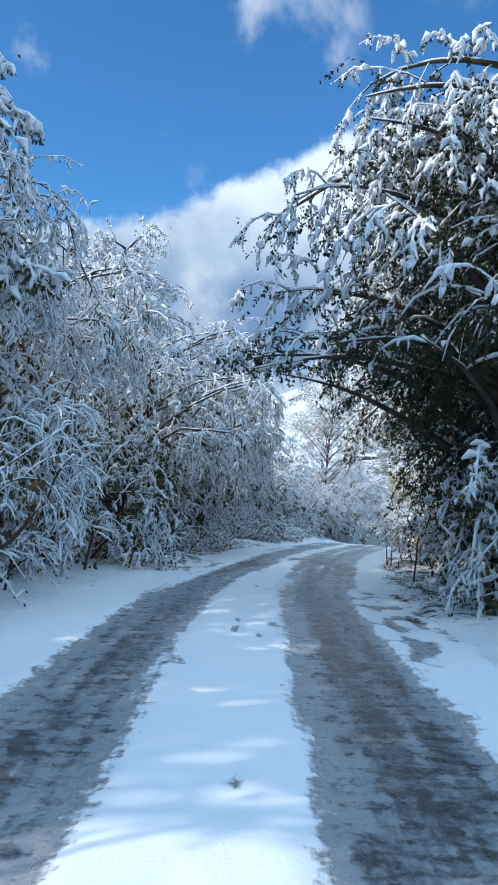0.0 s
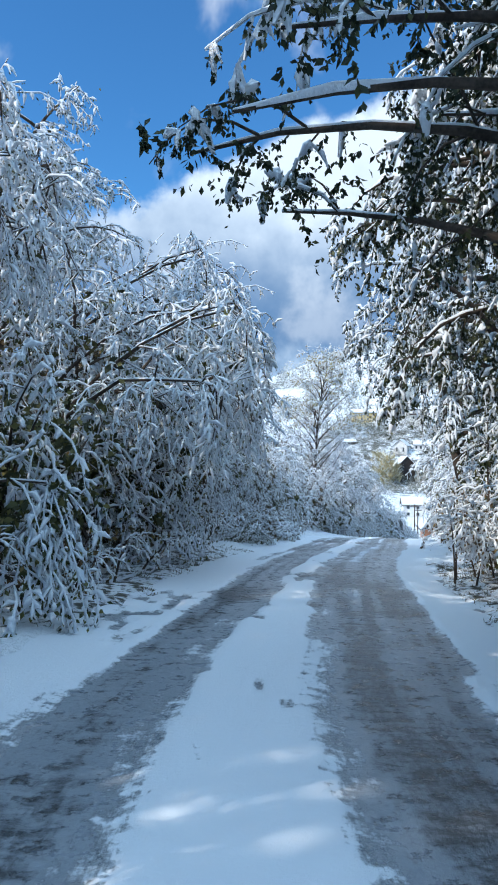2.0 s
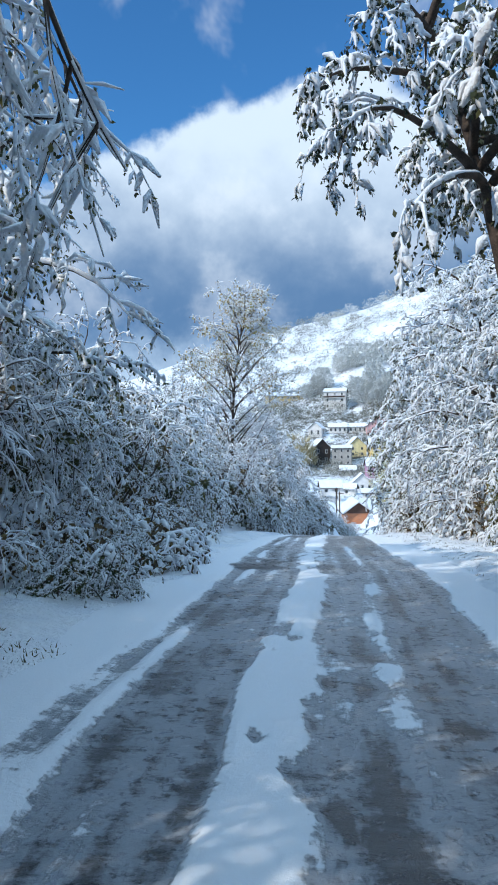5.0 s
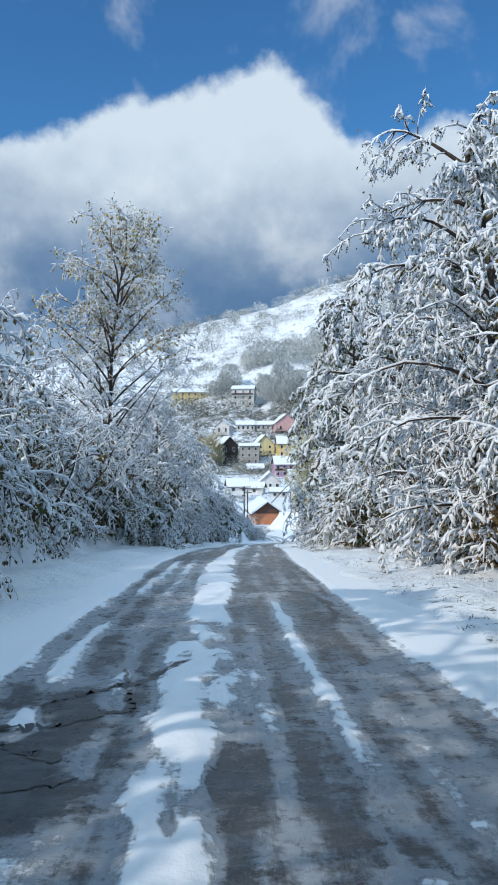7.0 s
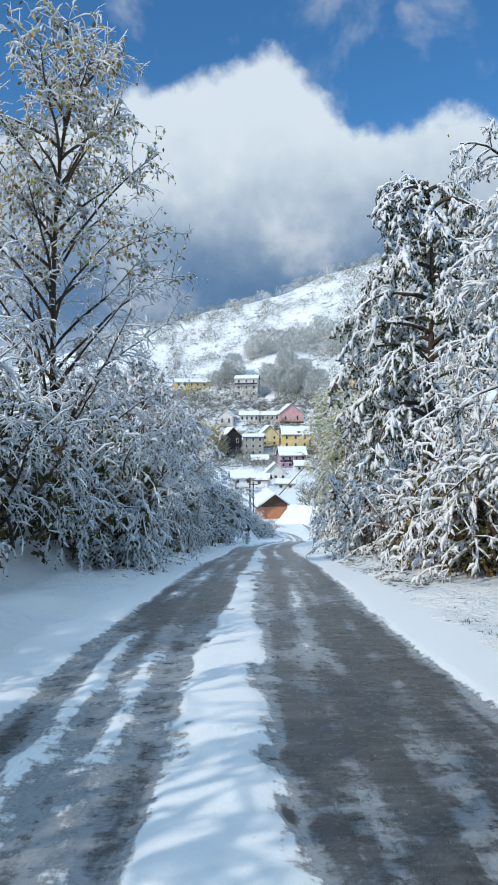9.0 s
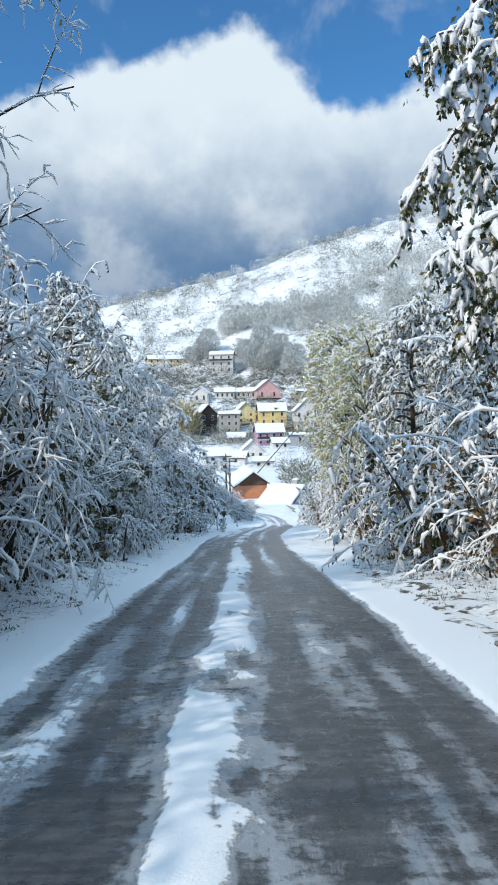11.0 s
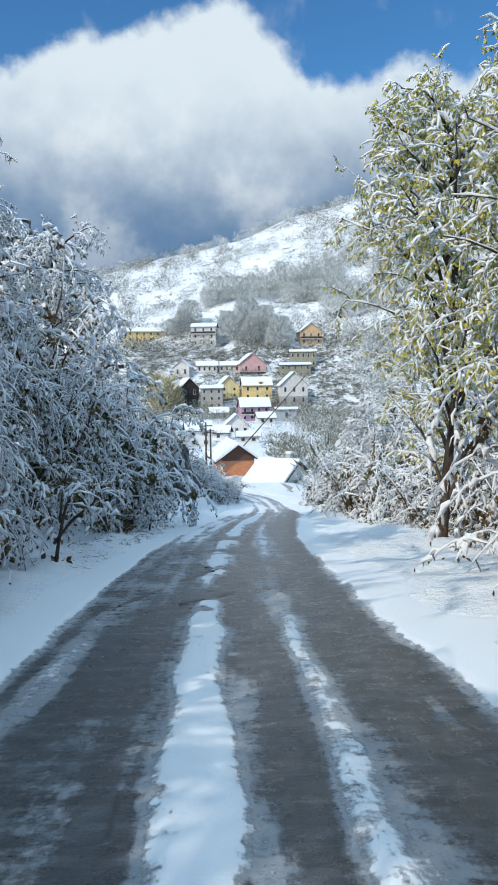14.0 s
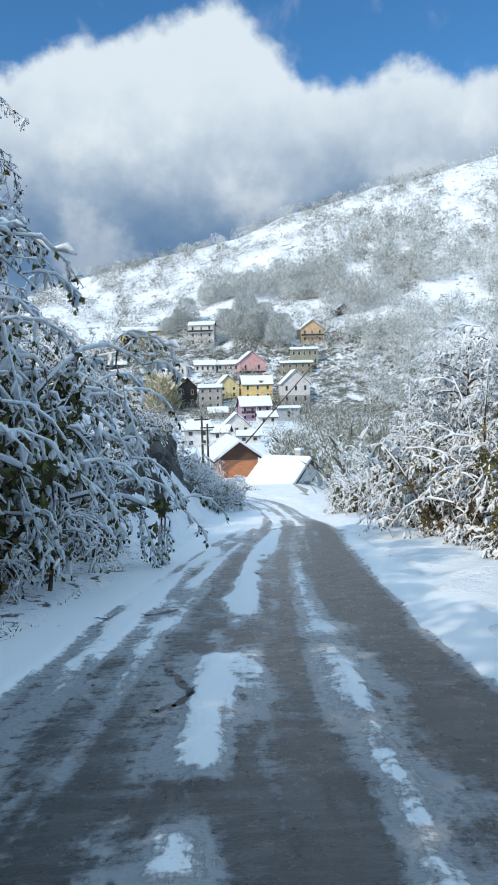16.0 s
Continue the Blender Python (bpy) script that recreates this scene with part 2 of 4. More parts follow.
class Lattice:
    """Smooth value noise on arrays."""

    def __init__(self, seed):
        self.g = np.random.default_rng(seed).random((256, 256))

    def at(self, x, y):
        x, y = np.asarray(x, float), np.asarray(y, float)
        i, j = np.floor(x).astype(int), np.floor(y).astype(int)
        u, v = x - i, y - j
        u, v = u * u * (3 - 2 * u), v * v * (3 - 2 * v)
        g = lambda a, b: self.g[a % 256, b % 256]
        return (g(i, j) * (1 - u) + g(i + 1, j) * u) * (1 - v) + (g(i, j + 1) * (1 - u) + g(i + 1, j + 1) * u) * v - 0.5


LAT = [Lattice(k) for k in range(6)]


def centre(s):
    """How far the road has left its straight line (it swings at the foot of the hill)."""
    return 2.4 * smooth(76, 112, s) - np.clip(s - 116, 0, 24) ** 2 * 0.022


def ridge(u):
    return 106 + 0.23 * u + 3.0 * LAT[4].at(u / 60, 3.3)


def land(s, lat):
    """Height of the bare land: banks, valley and the hill across."""
    s, lat = np.asarray(s, float), np.asarray(lat, float)
    z = np.interp(s, _q, _zs)
    c = centre(s)
    left = np.clip(-(lat - c) - 3.9 + 0.5 * smooth(86, 101, s), 0, None)
    fade = 1 - smooth(118, 150, s)
    bank = 7.5 * (1 - np.exp(-left * (0.14 + 0.10 * smooth(98, 108, s)))) * fade + left * 0.05 * fade
    bank = bank + fade * smooth(0.5, 4, left) * 1.2 * LAT[0].at(s / 5.0, lat / 5.0)
    right = np.clip(lat - 5.5, 0, None)
    fall = -13 * (1 - np.exp(-right * 0.03)) * (1 - smooth(80, 190, s)) * smooth(0, 3, right)
    v = np.clip((s - 369) / 270, 0, None)
    rise = np.where(v < 1, (ridge(lat) + 19 + 0.05 * lat) * (v ** 1.12), (ridge(lat) + 19 + 0.05 * lat) * (1 - 0.25 * (v - 1)))
    rise = np.clip(rise, -4, None) + smooth(0.0, 0.2, v) * (9 * LAT[1].at(s / 55, lat / 55) + 3 * LAT[2].at(s / 17, lat / 17))
    return z + bank + fall + rise


def ruts(s, x):
    """How worn the carriageway is by wheels, 0 to 1."""
    w = 0.16 * LAT[0].at(s / 5.1, x * 0 + 7.1) + 0.10 * LAT[1].at(s / 0.9, x / 0.5) + 0.05 * LAT[4].at(s / 0.22, x / 0.15)
    later, first = smooth(18, 40, s), smooth(16, 8, s)
    a = np.exp(-np.abs((x + 0.93 + 0.05 * later + 0.10 * first + w) / (0.56 + 0.12 * later - 0.08 * first)) ** 4)
    b = np.exp(-np.abs((x - 0.99 + 0.12 * first + w) / (0.58 + 0.10 * later - 0.03 * first)) ** 4)
    ridge_l = 0.55 * later * np.exp(-((x + 1.28 + w * 0.6) / 0.07) ** 2) * smooth(-0.1, 0.15, LAT[3].at(s / 3.0, x * 0))
    ridge_r = 0.5 * smooth(54, 60, s) * np.exp(-((x - 0.55 + w * 0.5) / 0.09) ** 2) * smooth(-0.12, 0.1, LAT[5].at(s / 2.5, x * 0))
    return np.clip(np.maximum(a, b) - ridge_l - ridge_r, 0, 1)


_r = np.random.default_rng(5)
PRINTS = np.stack([_r.uniform(2, 90, 260), np.where(_r.random(260) < 0.6, _r.normal(0.0, 0.22, 260), _r.uniform(-3, 3.5, 260)), _r.uniform(0.03, 0.065, 260)], 1)
PRINTS = np.concatenate([PRINTS, np.stack([_r.uniform(80, 93, 150), _r.uniform(-3.2, -1.8, 150), _r.uniform(0.04, 0.08, 150)], 1), np.stack([_r.uniform(46, 62, 150), _r.uniform(1.7, 2.9, 150), _r.uniform(0.04, 0.08, 150)], 1), np.stack([_r.uniform(8, 22, 140), _r.uniform(1.7, 2.9, 140), _r.uniform(0.04, 0.08, 140)], 1), np.stack([_r.uniform(10, 22, 120), _r.uniform(-3.2, -1.9, 120), _r.uniform(0.04, 0.08, 120)], 1)])


def prints(s, x):
    """Foot and hoof marks trodden into the snow, 0 to 1."""
    out = np.zeros(np.broadcast(s, x).shape)
    row = s[:, 0] if s.ndim == 2 else s
    for ps, px, r in PRINTS:
        a, z = np.searchsorted(row, ps - 0.7), np.searchsorted(row, ps + 0.7)
        out[a:z] = np.maximum(out[a:z], np.exp(-((s[a:z] - ps) / (r * 1.6)) ** 2 - ((x[a:z] - px) / r) ** 2))
    return out


def worn(s, x):
    """Snow left on the carriageway: below 0.3 bare, above 0.8 white."""
    later = smooth(9.5, 15, s)
    r = ruts(s, x)
    w = 0.12 * LAT[0].at(s / 5.1, x * 0 + 7.1) + 0.09 * LAT[4].at(s / 0.5, x / 0.2) + 0.06 * LAT[5].at(s / 1.1, x / 0.5)
    early = 1.15 - (0.82 - 0.08 * smooth(0.1, -0.3, x)) * r + 0.28 * LAT[1].at(s / 6.0, x / 0.13) * r
    # the middle strip narrows, breaks off and starts again
    half = np.clip(0.24 + 0.16 * LAT[3].at(s / 4.0, x * 0) + 0.12 * smooth(22, 16, s), 0.06, 0.42)
    strip = np.exp(-np.abs((x + 0.17 + w) / half) ** 4)
    left_over = smooth(-0.42, 0.02, LAT[2].at(s / 1.9, x / 0.8) + 0.45 * LAT[4].at(s / 0.4, x / 0.16) + 0.35 * LAT[1].at(s / 7.0, x * 0 + 1.5))
    line_r = np.exp(-np.abs((x - 0.60 + w) / (0.12 + 0.10 * LAT[5].at(s / 5.0, x * 0 + 3))) ** 2) * smooth(-0.3, 0.1, LAT[5].at(s / 3.0, x * 0))
    line_l = np.exp(-np.abs((x + 1.22 + w) / 0.12) ** 2) * smooth(-0.25, 0.15, LAT[3].at(s / 3.3, x * 0 + 5))
    line_m = np.exp(-np.abs((x + 0.80 + w) / 0.13) ** 2) * smooth(-0.1, 0.2, LAT[1].at(s / 2.7, x * 0 + 9))
    late = 0.24 + 0.85 * strip * left_over + (0.55 * line_r + 0.55 * line_l + 0.35 * line_m) * smooth(18, 24, s)
    late = late + 0.50 * LAT[1].at(s / 4.0, x / 0.12) + 0.25 * LAT[5].at(s / 6.0, x / 0.3) + 0.34 * LAT[2].at(s / 0.5, x / 0.35) + 0.35 * smooth(98, 108, s)
    late = late - 0.14 * smooth(40, 56, s) * smooth(0.75, 1.0, x) + 0.16 * smooth(48, 34, s)
    broken = smooth(29.9, 30.6, s) * smooth(32.6, 31.9, s) * smooth(-2.1, -1.75, x) * smooth(-0.5, -0.8, x)
    late = late + 1.2 * smooth(1.38, 1.75, np.abs(x + 0.03) + 0.8 * w) + (0.46 + 0.7 * LAT[3].at(s / 1.5, x / 0.22)) * smooth(76, 84, s) * smooth(-0.6, -1.0, x)
    c = early * (1 - later) + late * later + 0.8 * smooth(1.5, 1.95, np.abs(x))
    c = c - 0.8 * broken * smooth(-0.25, 0.15, LAT[4].at(s / 0.5, x / 0.25))
    c = c + 0.9 * smooth(10, 13, s) * smooth(23, 19, s) * smooth(-1.1, -1.35, x + w)
    # trodden snow beside the tracks
    trod = np.maximum(smooth(5.0, 6.5, s) * smooth(13, 11, s) * smooth(1.30, 1.50, x + w), np.maximum(smooth(12, 13, s) * smooth(18, 16, s) * smooth(-1.25, -1.45, x + w), smooth(12, 14, s) * smooth(22, 20, s) * smooth(1.9, 2.1, x + w)))
    c = c * (1 - trod) + trod * (0.86 + 1.1 * LAT[4].at(s / 0.27, x / 0.15))
    wide = smooth(80, 88, s) * (1 - smooth(100, 106, s))
    c = c - 1.1 * wide * smooth(1.2, 1.5, x) * smooth(2.7, 2.2, x)
    return np.clip(c, -0.2, 1.6) - 0.75 * prints(s, x)


def cover(s, lat):
    """Depth of the verge snow over the carriageway's own plane; it thins out at the road's edge."""
    x = lat - centre(s)
    e = np.abs(x) + 0.18 * LAT[0].at(s / 1.3, x * 0 + 2.2) + 0.26 * LAT[3].at(s / 0.5, x / 0.5)
    edge = smooth(1.75, 2.3, e)
    far = smooth(2.0, 3.0, np.abs(x))
    d = 0.05 + far * (0.06 + 0.20 * LAT[5].at(s / 1.7, x / 1.4)) + (0.3 + 0.7 * far) * (0.12 * LAT[3].at(s / 0.5, x / 0.5) + 0.06 * LAT[2].at(s / 0.23, x / 0.23))
    return -0.10 * (1 - edge) + d * edge


def mesh_from(name, verts, faces, smooth_shade=True):
    """A mesh from an (n,3) array and an (m,k) array of corners."""
    me = bpy.data.meshes.new(name)
    verts, faces = np.asarray(verts, np.float32), np.asarray(faces, np.int32)
    k = faces.shape[1]
    me.vertices.add(len(verts))
    me.vertices.foreach_set("co", verts.ravel())
    me.loops.add(faces.size)
    me.loops.foreach_set("vertex_index", faces.ravel())
    me.polygons.add(len(faces))
    me.polygons.foreach_set("loop_start", np.arange(0, faces.size, k, dtype=np.int32))
    me.polygons.foreach_set("loop_total", np.full(len(faces), k, np.int32))
    me.polygons.foreach_set("use_smooth", np.full(len(faces), smooth_shade))
    me.update(calc_edges=True)
    return me


def part(name, data, mat, parent=None, label=""):
    """One mesh object, from a bmesh or a mesh, under a thing or under a part."""
    if isinstance(data, bmesh.types.BMesh):
        me = bpy.data.meshes.new(name)
        data.to_mesh(me)
        data.free()
    else:
        me = data
    if not me.materials:
        me.materials.append(mat)
    ob = new(name, me)
    ob.parent = parent
    return tagged(ob, label)


def grid_faces(nr, nc):
    i = np.arange(nr - 1)[:, None] * nc + np.arange(nc - 1)[None, :]
    i = i.ravel()
    return np.stack([i, i + 1, i + nc + 1, i + nc], 1)


# ---- ground and road ----
def spaced(*runs):
    out = []
    for a, b, step in runs:
        out.append(np.arange(a, b - step * 0.25, step))
    return np.concatenate(out + [[runs[-1][1]]])


gs = spaced((-40, -6, 1.0), (-6, 3, 0.3), (3, 88, 0.2), (88, 130, 0.35), (130, 200, 2.0), (200, 360, 5.0), (360, 680, 4.0), (680, 1200, 20.0))
gl = spaced((-420, -60, 12), (-60, -12, 2.4), (-12, -4, 0.5), (-4, -2.4, 0.16), (-2.4, -1.6, 0.1), (-1.6, 1.6, 0.4), (1.6, 2.6, 0.1), (2.6, 4.4, 0.16), (4.4, 12, 0.5), (12, 60, 2.4), (60, 420, 12))
S, L = np.meshgrid(gs, gl, indexing="ij")
on_road = 1 - smooth(128, 136, S)
Z = land(S, L) + cover(S, L) * on_road + (1 - on_road) * 0.1
X, Y = xy(S, L)
me = mesh_from("ground", np.stack([X, Y, Z], -1).reshape(-1, 3), grid_faces(*S.shape)[:, ::-1])
me.materials.append(SNOWFIELD)


def patch(s0, s1, l0, l1):
    return smooth(s0 - 1, s0 + 1, S) * smooth(s1 + 1, s1 - 1, S) * smooth(l0 - 0.3, l0 + 0.2, L) * smooth(l1 + 0.3, l1 - 0.2, L)


far = smooth(180, 260, S)
bare = -0.10 + far * 0.14 + 0.07 * smooth(320, 350, S) * smooth(470, 440, S) * smooth(110, 80, np.abs(L)) + 0.22 * prints(S, L - centre(S)) * (np.abs(L) < 6)
for s0, s1, l0, l1, k in ((13, 23, -3.5, -2.1, 0.15), (8, 22, 1.7, 3.2, 0.14), (48, 64, 1.8, 3.6, 0.12), (50, 63, -3.4, -2.0, 0.11), (74, 92, -3.4, -2.0, 0.10), (28, 46, 2.2, 5.5, 0.10)):
    bare = bare + k * patch(s0, s1, l0, l1)
bare = bare + 0.06 * smooth(-3.9, -4.8, L - centre(S)) * (1 - far) * smooth(-14, -9, L) + 0.03 * smooth(4.6, 5.6, L) * (1 - far) * smooth(14, 9, L)
for nm, val in (("bare", bare), ("far", far)):
    a = me.attributes.new(nm, "FLOAT", "POINT")
    a.data.foreach_set("value", val.ravel().astype(np.float32))
tagged(new("ground", me), "deep white snow over verges, banks, valley and far hillside", "ground", kind="structure")

rs_, rl_ = np.concatenate([np.arange(-40, 2, 1.0), np.arange(2, 92, 0.22), np.arange(92, 134, 0.6)]), np.linspace(-2.4, 2.6, 85)
S, L = np.meshgrid(rs_, rl_, indexing="ij")
C = centre(S)
X, Y = xy(S, L + C)
slush = worn(S, L)
me = mesh_from("road", np.stack([X, Y, np.interp(S, _q, _zs) + 0.010 * LAT[0].at(S / 2.0, L / 0.8) + 0.035 * smooth(0.5, 1.0, slush)], -1).reshape(-1, 3), grid_faces(*S.shape)[:, ::-1])
me.materials.append(ASPHALT)
a = me.attributes.new("slush", "FLOAT", "POINT")
a.data.foreach_set("value", slush.ravel().astype(np.float32))
uvl = me.uv_layers.new(name="UVMap")
vi = np.empty(len(me.loops), np.int32)
me.loops.foreach_get("vertex_index", vi)
uvl.data.foreach_set("uv", np.stack([L.ravel()[vi], S.ravel()[vi]], 1).ravel().astype(np.float32))
tagged(new("road", me), "narrow wet asphalt road with slush and bare wheel ruts", "road", kind="structure")


SEAMS = [[(31.8, -1.2), (32.5, -0.56), (33.2, 0.07)], [(38.5, -0.2), (38.4, 0.67), (37.3, 1.23), (35.5, 1.29), (34.8, 1.06)], [(38.5, -1.2), (38.4, -0.3), (38.7, 0.75), (39.0, 1.5)], 
         [(62.3, -1.2), (61.9, -0.43), (61.3, 0.08), (60.8, 0.8)], [(70.5, -1.5), (71.8, -1.12), (73.1, -0.84), (74.5, -0.25), (75.5, -0.5), (75.9, -1.4)], [(71.1, -0.63), (71.6, -0.45), (72.3, 0.1)],
         [(81.4, -2.0), (82.1, -1.9), (82.6, -1.26), (83.0, -0.5), (83.8, 0.3)], [(79.0, -0.7), (79.5, -0.34), (80.2, -0.64)], [(30.6, -1.9), (30.4, -1.2), (30.7, -0.7)], [(31.6, -1.9), (31.3, -1.2), (31.7, -0.6), (32.8, -0.7)], [(31.0, -1.8), (31.1, -1.2), (30.9, -0.8)]]
TAR = mottled("wet_tar", (0.018, 0.020, 0.023), (0.055, 0.058, 0.062), 5.0, 0.35, 0.5, 0.3, 0.005, 60.0)
_r = np.random.default_rng(9)
for seam in SEAMS:
    q = np.array(seam)
    u = np.linspace(0, len(q) - 1, 26 * (len(q) - 1))
    s, l = np.interp(u, np.arange(len(q)), q[:, 0]), np.interp(u, np.arange(len(q)), q[:, 1])
    s, l = s + 0.25 * LAT[1].at(l * 2.2 + s, s * 0.7) + _r.normal(0, 0.025, len(s)), l + 0.10 * LAT[2].at(s * 2.5, l * 1.5) + _r.normal(0, 0.012, len(s))
    d = np.stack([np.gradient(s), np.gradient(l)], 1)
    d /= np.linalg.norm(d, axis=1)[:, None]
    hw = (0.016 + 0.10 * np.clip(LAT[3].at(s * 2.1, l * 2.7), 0, 1) + _r.uniform(0, 0.025, len(s))) * np.sin(np.pi * np.linspace(0.02, 0.98, len(s))) ** 0.5
    hw = np.where(LAT[4].at(s * 1.3, l * 1.1) < -0.18, 0.0, hw) * (1 - smooth(0.7, 1.1, worn(s[:, None], l[:, None])[:, 0]))
    rows = []
    for sg in (-1, 1):
        ss, ll = s - sg * d[:, 1] * hw, l + sg * d[:, 0] * hw
        x, y = xy(ss, ll + centre(ss))
        rows.append(np.stack([x, y, np.interp(ss, _q, _zs) + 0.010 * LAT[0].at(ss / 2.0, ll / 0.8) + 0.038 * smooth(0.5, 1.0, worn(ss[:, None], ll[:, None])[:, 0]) + 0.004], 1))
    v = np.stack(rows, 1).reshape(-1, 3)
    me = mesh_from("road_crack", v, grid_faces(len(s), 2))
    me.materials.append(TAR)
    tagged(new("road_crack", me), "dark wet crack wandering across the asphalt", "crack", "cracks in the road")


# ---- growing things ----
def unit(v):
    return v / (np.linalg.norm(v, axis=-1, keepdims=True) + 1e-9)


def grow(rng, start, way, length, n, droop, wander):
    """Lines that set out from start and sag under load: (N, n, 3)."""
    way = unit(way)
    pts = [start]
    step = (length / (n - 1))[:, None]
    for i in range(n - 1):
        way = unit(way + rng.normal(0, wander, way.shape) + np.array([0, 0, -1.0]) * (droop[:, None] if np.ndim(droop) else droop) / (n - 1) * (0.5 + i / (n - 1)))
        pts.append(pts[-1] + way * step)
    return np.stack(pts, 1)


def spawn(rng, lines, per, u0, u1, spread):
    """Start points and ways of side shoots along lines."""
    m, n, _ = lines.shape
    idx = np.repeat(np.arange(m), per)
    u = (u0 + (u1 - u0) * rng.random(len(idx)) ** 0.8) * (n - 1)
    i = np.minimum(u.astype(int), n - 2)
    f = (u - i)[:, None]
    a, b = lines[idx, i], lines[idx, i + 1]
    t = unit(b - a)
    side = unit(np.cross(t, rng.normal(0, 1, t.shape)))
    return a * (1 - f) + b * f, unit(t * (1 - spread) + side * spread), u / (n - 1)


def tubes(lines, rad, sides):
    m, n, _ = lines.shape
    t = unit(np.gradient(lines, axis=1))
    up = np.broadcast_to(np.array([0.13, 0.07, 1.0]), t.shape)
    a = unit(np.cross(t, up))
    b = np.cross(a, t)
    ang = np.arange(sides) * 2 * np.pi / sides + np.pi / 2
    v = lines[:, :, None] + rad[:, :, None, None] * (np.cos(ang)[:, None] * a[:, :, None] + np.sin(ang)[:, None] * b[:, :, None])
    base = (np.arange(m)[:, None, None] * n + np.arange(n - 1)[None, :, None]) * sides
    k = np.arange(sides)[None, None, :]
    k2 = (k + 1) % sides
    f = np.stack([base + k, base + k2, base + sides + k2, base + sides + k], -1).reshape(-1, 4)
    return v.reshape(-1, 3), f


def snow_on(rng, lines, r, keep=1.0, sides=4):
    """Ridges of snow lying on lines; steep runs hold less."""
    if keep < 1:
        lines = lines[rng.random(len(lines)) < keep]
    m, n, _ = lines.shape
    t = unit(np.gradient(lines, axis=1))
    flat = np.sqrt(np.clip(t[..., 0] ** 2 + t[..., 1] ** 2, 0.22, 1))
    rad = r * flat * rng.uniform(0.55, 1.35, (m, n))
    rad[:, 0] *= 0.6
    rad[:, -1] *= 0.45
    c = lines.copy()
    c[..., 2] += rad * 0.55
    return tubes(c, rad, sides)


def leaves_on(rng, lines, per, size, hang=0.6, u0=0.2):
    pos, way, _ = spawn(rng, lines, per, u0, 1.0, 0.7)
    d = unit(way * (1 - hang) + np.array([0, 0, -1.0]) * hang + rng.normal(0, 0.3, way.shape))
    w = unit(np.cross(d, rng.normal(0, 1, d.shape)))
    nrm = np.cross(d, w)
    s = (size * rng.uniform(0.6, 1.3, len(pos)))[:, None]
    v = np.stack([pos, pos + d * s * 0.5 + w * s * 0.28 + nrm * s * 0.1, pos + d * s, pos + d * s * 0.5 - w * s * 0.28 + nrm * s * 0.1], 1)
    return v.reshape(-1, 3), np.arange(len(pos) * 4).reshape(-1, 4)


def join(*sets):
    vs, fs, o = [], [], 0
    for v, f in sets:
        vs.append(v)
        fs.append(f + o)
        o += len(v)
    return np.concatenate(vs), np.concatenate(fs)


def taper(lines, r0, r1):
    m, n, _ = lines.shape
    return np.broadcast_to(np.linspace(1, 0, n), (m, n)) * (np.asarray(r0)[..., None] - r1) + r1


def sprays(rng, lines, per, lo, hi, hang, u0=0.15, spread=0.6):
    """Short leafy ends that hang from twigs: (N, 3, 3)."""
    p, w, _ = spawn(rng, lines, per, u0, 1.0, spread)
    way = w * (1 - hang) + rng.normal(0, 0.28, w.shape) + np.array([0, 0, -hang])
    return grow(rng, p, way, rng.uniform(lo, hi, len(p)), 3, 0.7, 0.22)


def gloves(rng, lines, r, keep=1.0, sides=4):
    """Lumps of snow, fullest in their middle, that lie over hanging leafy ends."""
    if keep < 1:
        lines = lines[rng.random(len(lines)) < keep]
    m, n, _ = lines.shape
    rad = r * np.array([0.55, 1.1, 0.35]) * rng.uniform(0.55, 1.45, (m, n)) * rng.uniform(0.5, 1.5, (m, 1))
    c = lines.copy()
    c[..., 2] += rad * 0.7
    c[:, 1] += rng.normal(0, 0.35 * r, (m, 3))
    return tubes(c, rad, sides)


